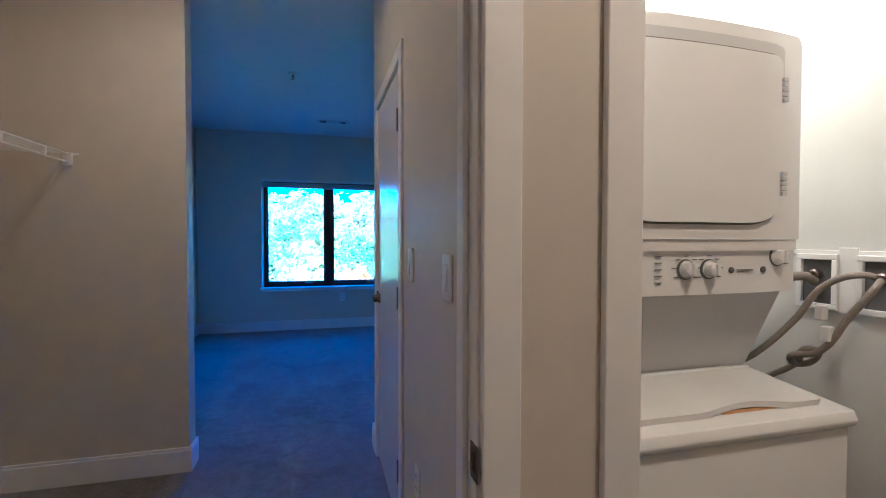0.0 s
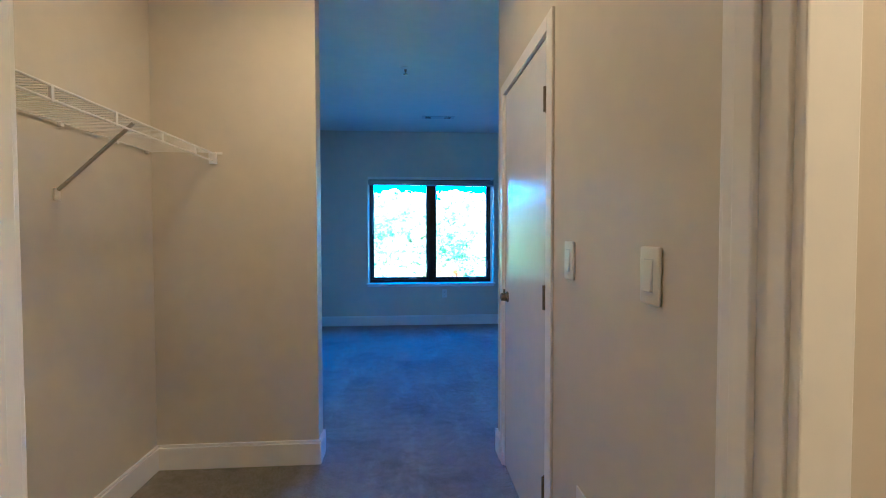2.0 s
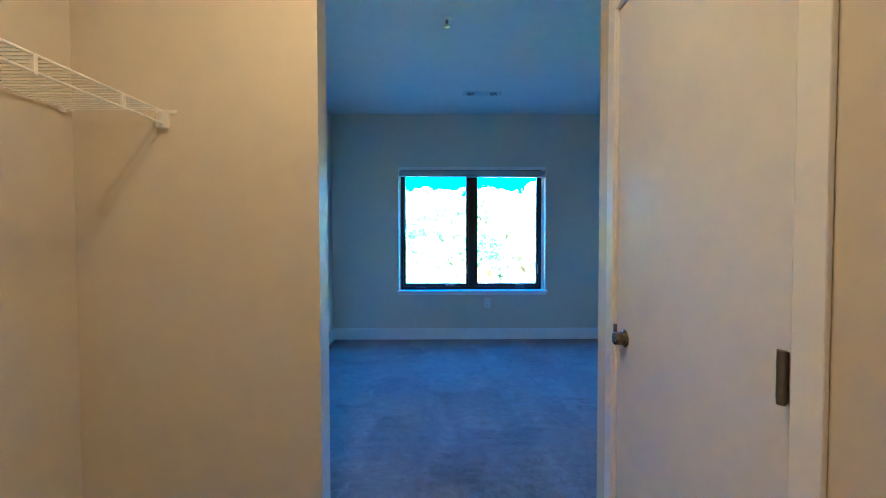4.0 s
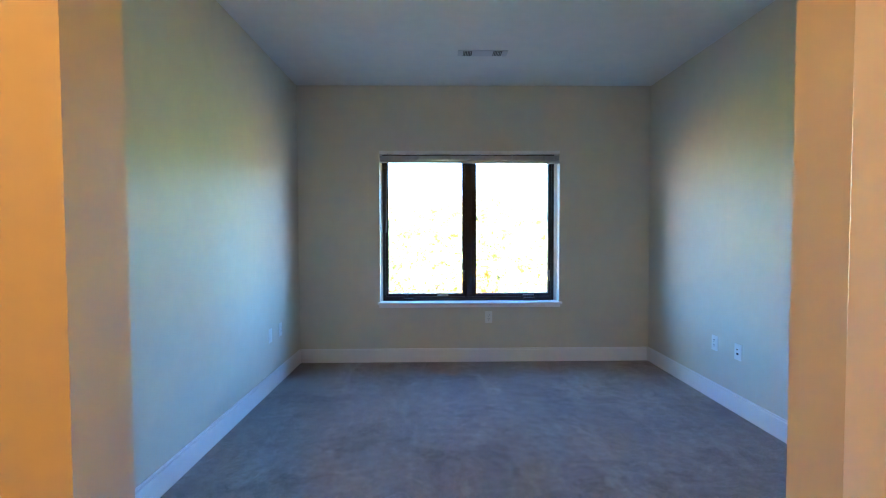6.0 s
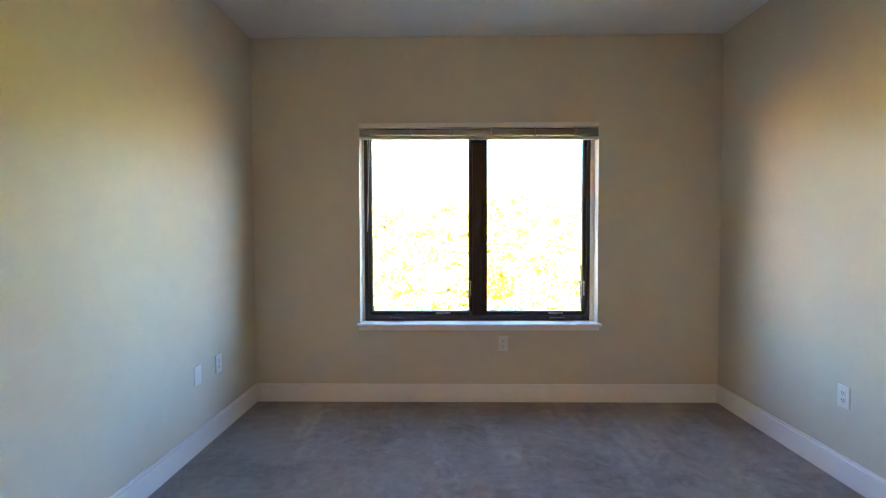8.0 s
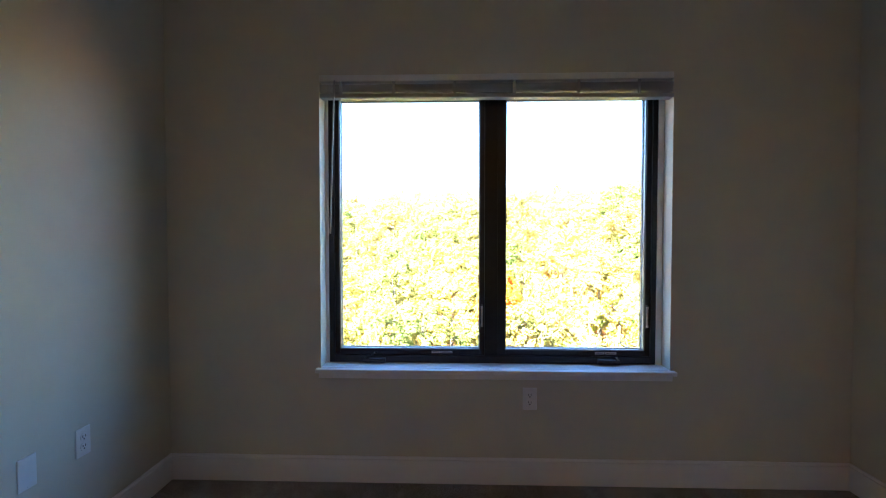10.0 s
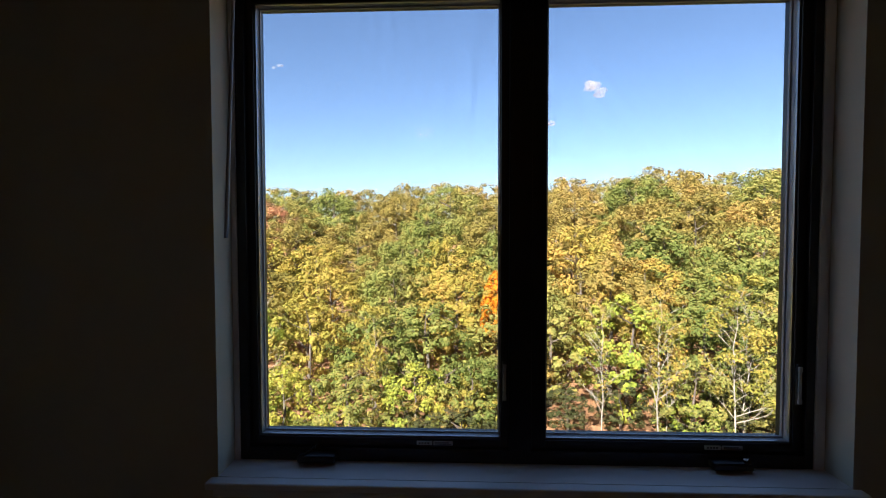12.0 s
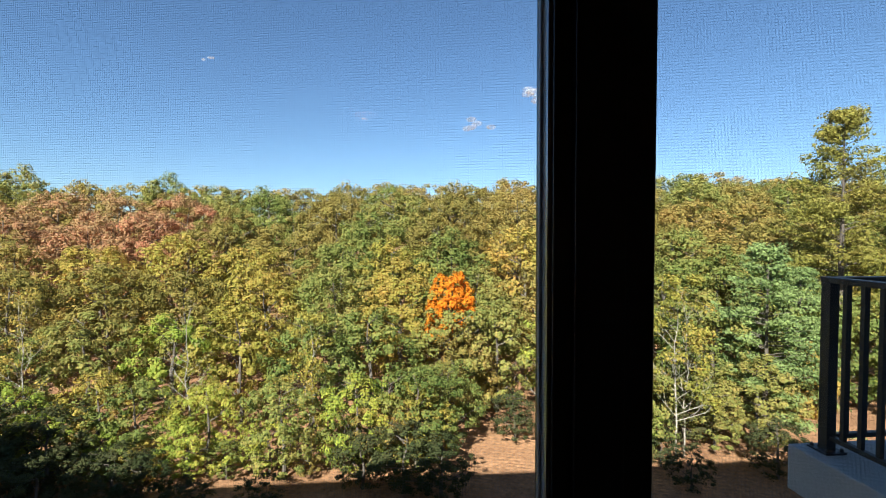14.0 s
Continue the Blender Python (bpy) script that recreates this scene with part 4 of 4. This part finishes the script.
def crown_clumps(height, low, spread, count, seed, lobe_count=24, down=1.62):
    """Clump centres over a domed crown of rounded lobes that reaches down to low * height."""
    g = np.random.default_rng(seed)
    middle, half = height * (0.45 * low + 0.50), height * (1 - low) * 0.44
    lobes = []
    for k in range(lobe_count):
        up = 1.0 - down * (k + 0.5) / lobe_count
        a, flat = 2.4 * k + g.uniform(-0.4, 0.4), math.sqrt(1 - up * up)
        way = np.array([math.cos(a) * flat, math.sin(a) * flat, up])
        lobes.append((np.array([0, 0, middle]) + way * np.array([spread * 0.74, spread * 0.74, half]) * g.uniform(0.82, 1.04), way, spread * g.uniform(0.25, 0.38)))
    cs, rs = [], []
    for n in range(count):
        centre, way, lr = lobes[n % lobe_count]
        d = g.normal(size=3) + 0.55 * way + np.array([0, 0, 0.25])
        d /= np.linalg.norm(d)
        c = centre + d * lr * np.array([1, 1, 0.80]) * g.uniform(0.78, 1.06)
        c[2] = max(c[2], 0.3)
        cs.append(c)
        rs.append(spread * g.uniform(0.08, 0.15))
    return np.array(cs), np.array(rs)


def broadleaf(height, low, spread, clumps, per, leaf, mat, seed, limbs=9, bark=None, down=1.62):
    c, r = crown_clumps(height, low, spread, clumps, seed, 24, down)
    quad, n = leaf_cloud(c, r, per, leaf, outward=0.9)
    return trunk_mesh(height, low, spread, bark or BARK, limbs, 0.05 + 0.012 * height, seed), leaves_mesh("crown", quad, n, mat)


def conifer(height, spread, mat, seed, per=30, leaf=0.09, branches=95, low=0.06):
    """Plumes of needles along upswept branches set unevenly round a straight stem."""
    g = np.random.default_rng(seed)
    cs, rs = [], []
    bm = bmesh.new()
    rod(bm, (0, 0, -0.4), (0, 0, height * 0.97), 0.04 + 0.010 * height, 0.015, 8)
    for k in range(branches):
        z = height * (low + (0.96 - low) * g.uniform(0, 1) ** 0.85)
        reach = (spread * (1 - z / height) ** 0.75 + 0.15) * g.uniform(0.55, 1.2)
        a, rise = g.uniform(0, 6.28), g.uniform(0.05, 0.45)
        rod(bm, (0, 0, z), (math.cos(a) * reach, math.sin(a) * reach, z + rise * reach), 0.02, 0.006, 4)
        n = max(3, int(reach / 0.38))
        for i in range(n):
            q = reach * (0.25 + 0.75 * (i + 1) / n)
            cs.append((math.cos(a) * q, math.sin(a) * q, z + rise * q + g.uniform(-0.08, 0.12)))
            rs.append(g.uniform(0.20, 0.36) * (0.7 + 0.05 * height))
    quad, n = leaf_cloud(np.array(cs), np.array(rs), per, leaf, 0.55)
    return mesh_from("trunk", bm, BARK, True), leaves_mesh("crown", quad, n, mat)


def bare_sapling(height, seed, mat, leaf_mat, leaves=500):
    """A thin stem with forked, nearly bare twigs and a few leaves at their tips."""
    r = random.Random(seed)
    bm, tips = bmesh.new(), []

    def grow(p, d, length, rad, depth):
        q = p + d * length
        rod(bm, p, q, rad, rad * 0.6, 5 if depth < 2 else 3)
        if depth == 3:
            tips.append(q)
            return
        for _ in range(3 if depth else 1):
            grow(p.lerp(q, r.uniform(0.45, 1.0)), (d + Vector((r.uniform(-0.9, 0.9), r.uniform(-0.9, 0.9), r.uniform(0.0, 0.7)))).normalized(), length * r.uniform(0.45, 0.7), rad * 0.5, depth + 1)

    p = Vector((0, 0, -0.3))
    n = 9
    for k in range(n):
        q = Vector((r.uniform(-0.06, 0.06) * k * 0.5, r.uniform(-0.06, 0.06) * k * 0.5, height * (k + 1) / n))
        rad = 0.034 * (1 - 0.85 * k / n)
        rod(bm, p, q, rad, 0.034 * (1 - 0.85 * (k + 1) / n), 6)
        if k > 1:
            for _ in range(3):
                a = r.uniform(0, 6.28)
                grow(p.lerp(q, r.random()), Vector((math.cos(a), math.sin(a), r.uniform(0.5, 1.1))).normalized(), height * 0.16 * (1.15 - 0.6 * k / n), rad * 0.5, 1)
        p = q
    pick = [r.choice(tips) for _ in range(max(1, leaves // 12))]
    quad, m = leaf_cloud(np.array([tuple(t) for t in pick]), np.full(len(pick), 0.22), 12, 0.06)
    return mesh_from("trunk", bm, mat, True), leaves_mesh("crown", quad, m, leaf_mat)


def plant_tree(kind, x, y, label, meshes, turn=0.0, scale=1.0, mat=None, group="trees at the wood's edge", wide=1.0):
    ob = thing(kind, label, "tree", group)
    for name, me in zip(("trunk", "crown"), meshes):
        o = new(name, me)
        o.parent = ob
        if name == "crown" and mat:
            o.material_slots[0].link = "OBJECT"
            o.material_slots[0].material = mat
    ob.matrix_basis = pose(x, y, ground_height(x, y), 0, 0, turn) @ Matrix.Diagonal((scale * wide, scale * wide, scale, 1))
    return ob


BIG = [broadleaf(11.0, 0.16, 3.9, 300, 38, 0.118, LEAF_OAK, 11 + s, 11) for s in range(5)]
MID = [broadleaf(8.0, 0.06, 3.0, 270, 38, 0.098, LEAF_OAK, 31 + s, 9) for s in range(5)]
FAR = [broadleaf(11.0, 0.30, 3.9, 220, 30, 0.14, LEAF_OAK, 41 + s, 7) for s in range(3)]
LOW = [broadleaf(4.4, 0.03, 1.9, 150, 38, 0.072, LEAF_GREEN, 51 + s, 7, None, 1.92) for s in range(4)]
tr = random.Random(5)
for y, step, kinds, h, lo in ((21.9, 2.1, LOW, 0.74, 0), (24.4, 2.6, LOW, 1.10, 0), (28.0, 3.4, MID, 0.80, 1), (32.5, 4.0, MID, 0.98, 1), (38.0, 4.8, BIG, 0.83, 2), (44.5, 5.2, BIG, 0.94, 2), (51.5, 5.3, BIG, 0.98, 2), (59.5, 3.7, FAR, 1.0, 2)):
    half = y * 0.98 + 1
    x = -half + tr.uniform(0, step)
    while x < half:
        px, py = x + tr.uniform(-0.6, 0.6), y + tr.uniform(-1.2, 1.2)
        left = max(0.0, min(1.0, (4 - px) / 16))
        pick = tr.random()
        if lo == 2:
            mat, word = (LEAF_OAK, "olive-gold") if pick < 0.80 else (LEAF_GREEN, "dull green")
            if -30 < px < -16 and 36 < y < 47 and pick < 0.9:
                mat, word = LEAF_RED, "russet-red"
        elif lo == 0:
            mat, word = (LEAF_LIME, "lime-green") if pick < 0.15 + 0.65 * left else ((LEAF_GREEN, "green") if pick < 0.95 else (LEAF_YELLOW, "yellow-green"))
        else:
            mat, word = (LEAF_YELLOW, "yellow-green") if pick < 0.10 + 0.45 * left else ((LEAF_GREEN, "green") if pick < 0.72 - 0.2 * left else (LEAF_OAK, "olive-gold"))
        gap = lo == 0 and (1.6 < px < 6.8 and y < 24 or y < 24 and tr.random() < 0.12)
        if not gap:
            rise = 1.0 + 0.11 * max(-0.4, min(1.0, px / 22))
            plant_tree("broadleaf_tree" if lo else "young_tree", px, py, ("tall " if lo == 2 else "") + word + " autumn broadleaf tree at the wood's edge", kinds[tr.randrange(len(kinds))], tr.uniform(0, 360), h * rise * tr.uniform(0.95, 1.04), mat)
        x += step * tr.uniform(0.8, 1.2)
for x, y, s, mat in ((-38.5, 55.0, 1.14, LEAF_GREEN), (-25.5, 57.0, 1.08, LEAF_GREEN)):
    plant_tree("broadleaf_tree", x, y, "dark green round-headed tree standing above the canopy", BIG[1], 70, s, mat, wide=0.8)
maple = broadleaf(6.1, 0.52, 1.35, 260, 24, 0.080, LEAF_ORANGE, 91, 6)
plant_tree("maple_tree", 1.95, 26.8, "small bright orange autumn maple among green trees", maple, 40, 1.0, wide=0.85)
plant_tree("maple_tree", 1.35, 26.2, "small bright orange autumn maple among green trees", maple, 200, 0.80, wide=0.6)
for x, y, s, a in ((1.3, 24.6, 0.86, 15), (2.5, 25.1, 0.80, 100)):
    plant_tree("young_tree", x, y, "olive-gold autumn broadleaf tree at the wood's edge", LOW[int(a) % 4], a, s, LEAF_OAK)
pine = conifer(7.4, 2.6, LEAF_PINE, 71, 46, 0.066)
plant_tree("pine_tree", 13.4, 22.0, "young blue-green pine with soft layered branches", pine, 0, 1.0)
plant_tree("pine_tree", 16.6, 24.0, "young blue-green pine with soft layered branches", pine, 130, 0.85)
tall = conifer(14.0, 3.9, LEAF_OLIVE, 72, 34, 0.075, 170, 0.22)
plant_tree("pine_tree", 20.5, 26.0, "tall olive pine with an uneven open top", tall, 0, 1.0)
plant_tree("pine_tree", 25.0, 27.0, "tall olive pine with an uneven open top", tall, 90, 0.93)
bare = [bare_sapling(5.6, 81 + k, BIRCH, LEAF_YELLOW, (260, 900, 2600)[k]) for k in range(3)]
for k, (x, y, s, a) in enumerate(((4.9, 21.6, 0.92, 0), (6.6, 20.9, 1.0, 120), (9.0, 20.6, 1.05, 60), (9.5, 20.9, 0.95, 200), (7.1, 21.4, 0.8, 300), (-3.4, 21.8, 0.85, 30), (-7.5, 22.0, 0.95, 90), (-13.0, 22.4, 1.0, 10))):
    plant_tree("sapling", x, y, "thin pale-barked sapling with few yellow leaves", bare[k % 3], a, s, None, "pale saplings")
# dark green shrubs below the building, its shade deepened in their leaf colour
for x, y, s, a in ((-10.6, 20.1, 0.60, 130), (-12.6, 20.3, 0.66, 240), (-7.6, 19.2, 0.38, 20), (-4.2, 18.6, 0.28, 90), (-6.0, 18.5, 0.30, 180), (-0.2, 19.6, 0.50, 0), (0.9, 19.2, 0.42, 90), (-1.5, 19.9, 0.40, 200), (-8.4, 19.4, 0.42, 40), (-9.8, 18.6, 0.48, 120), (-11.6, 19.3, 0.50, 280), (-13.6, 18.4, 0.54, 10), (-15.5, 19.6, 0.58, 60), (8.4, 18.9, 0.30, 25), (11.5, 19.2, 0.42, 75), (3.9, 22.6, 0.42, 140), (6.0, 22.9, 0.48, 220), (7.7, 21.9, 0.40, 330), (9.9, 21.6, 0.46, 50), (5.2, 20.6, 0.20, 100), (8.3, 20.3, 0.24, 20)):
    plant_tree("shrub", x, y, "dense dark green shrub below the building, leaves darkened for its shade", LOW[int(a) % 4], a, s, LEAF_SHADED, "shrubs below the building", 1.25)

# low sunlit bushes along the edge of the building's shade
for x, y, s, a, mat in ((-9.6, 21.0, 0.40, 15, LEAF_LIME), (-8.3, 20.8, 0.33, 80, LEAF_YELLOW), (-7.2, 21.2, 0.46, 140, LEAF_LIME), (-5.9, 20.9, 0.30, 200, LEAF_GREEN), (-4.6, 21.1, 0.42, 260, LEAF_LIME), (-3.3, 20.9, 0.34, 310, LEAF_OAK), (-2.2, 21.2, 0.44, 30, LEAF_GREEN), (-1.0, 21.0, 0.52, 110, LEAF_OAK), (0.2, 21.1, 0.60, 170, LEAF_YELLOW), (-11.2, 21.3, 0.48, 230, LEAF_LIME), (-12.8, 21.0, 0.42, 290, LEAF_YELLOW), (8.0, 21.3, 0.42, 60, LEAF_LIME), (10.8, 21.2, 0.52, 120, LEAF_GREEN)):
    plant_tree("shrub", x, y, "low leafy shrub in sunlight at the wood's edge", LOW[int(a) % 4], a, s, mat, "sunlit shrubs", 1.15)

# small clouds, far off
CLOUD = bpy.data.materials.new("cloud_vapour")
CLOUD.use_nodes = True
cn = CLOUD.node_tree
cn.nodes.remove(cn.nodes["Principled BSDF"])
c_mix, c_clear, c_white = cn.nodes.new("ShaderNodeMixShader"), cn.nodes.new("ShaderNodeBsdfTransparent"), cn.nodes.new("ShaderNodeBsdfTranslucent")
c_white.inputs[0].default_value = (0.95, 0.95, 0.95, 1)
c_mix.inputs[0].default_value = 0.28
cn.links.new(c_clear.outputs[0], c_mix.inputs[1])
cn.links.new(c_white.outputs[0], c_mix.inputs[2])
cn.links.new(c_mix.outputs[0], cn.nodes["Material Output"].inputs[0])
for azimuth, rise, wide, n in ((8.9, 0.232, 13.0, 5), (16.0, 0.296, 15.0, 6), (-21.7, 0.338, 5.0, 3)):
    d = 620.0
    centre = np.array([d * math.tan(radians(azimuth)), d, d / math.cos(radians(azimuth)) * rise])
    puffs = centre + rng.normal(size=(n, 3)) * np.array([wide * 0.75, wide * 0.4, wide * 0.22]) + np.linspace(-1, 1, n)[:, None] * np.array([wide * 0.5, 0, wide * 0.35])
    quad, m = leaf_cloud(puffs, np.full(n, wide * 0.55), 260, wide * 0.085, 0.45)
    tagged(new("cloud", leaves_mesh("cloud", quad, m, CLOUD)), "small thin white fair-weather cloud", "cloud", "small clouds", kind="structure")
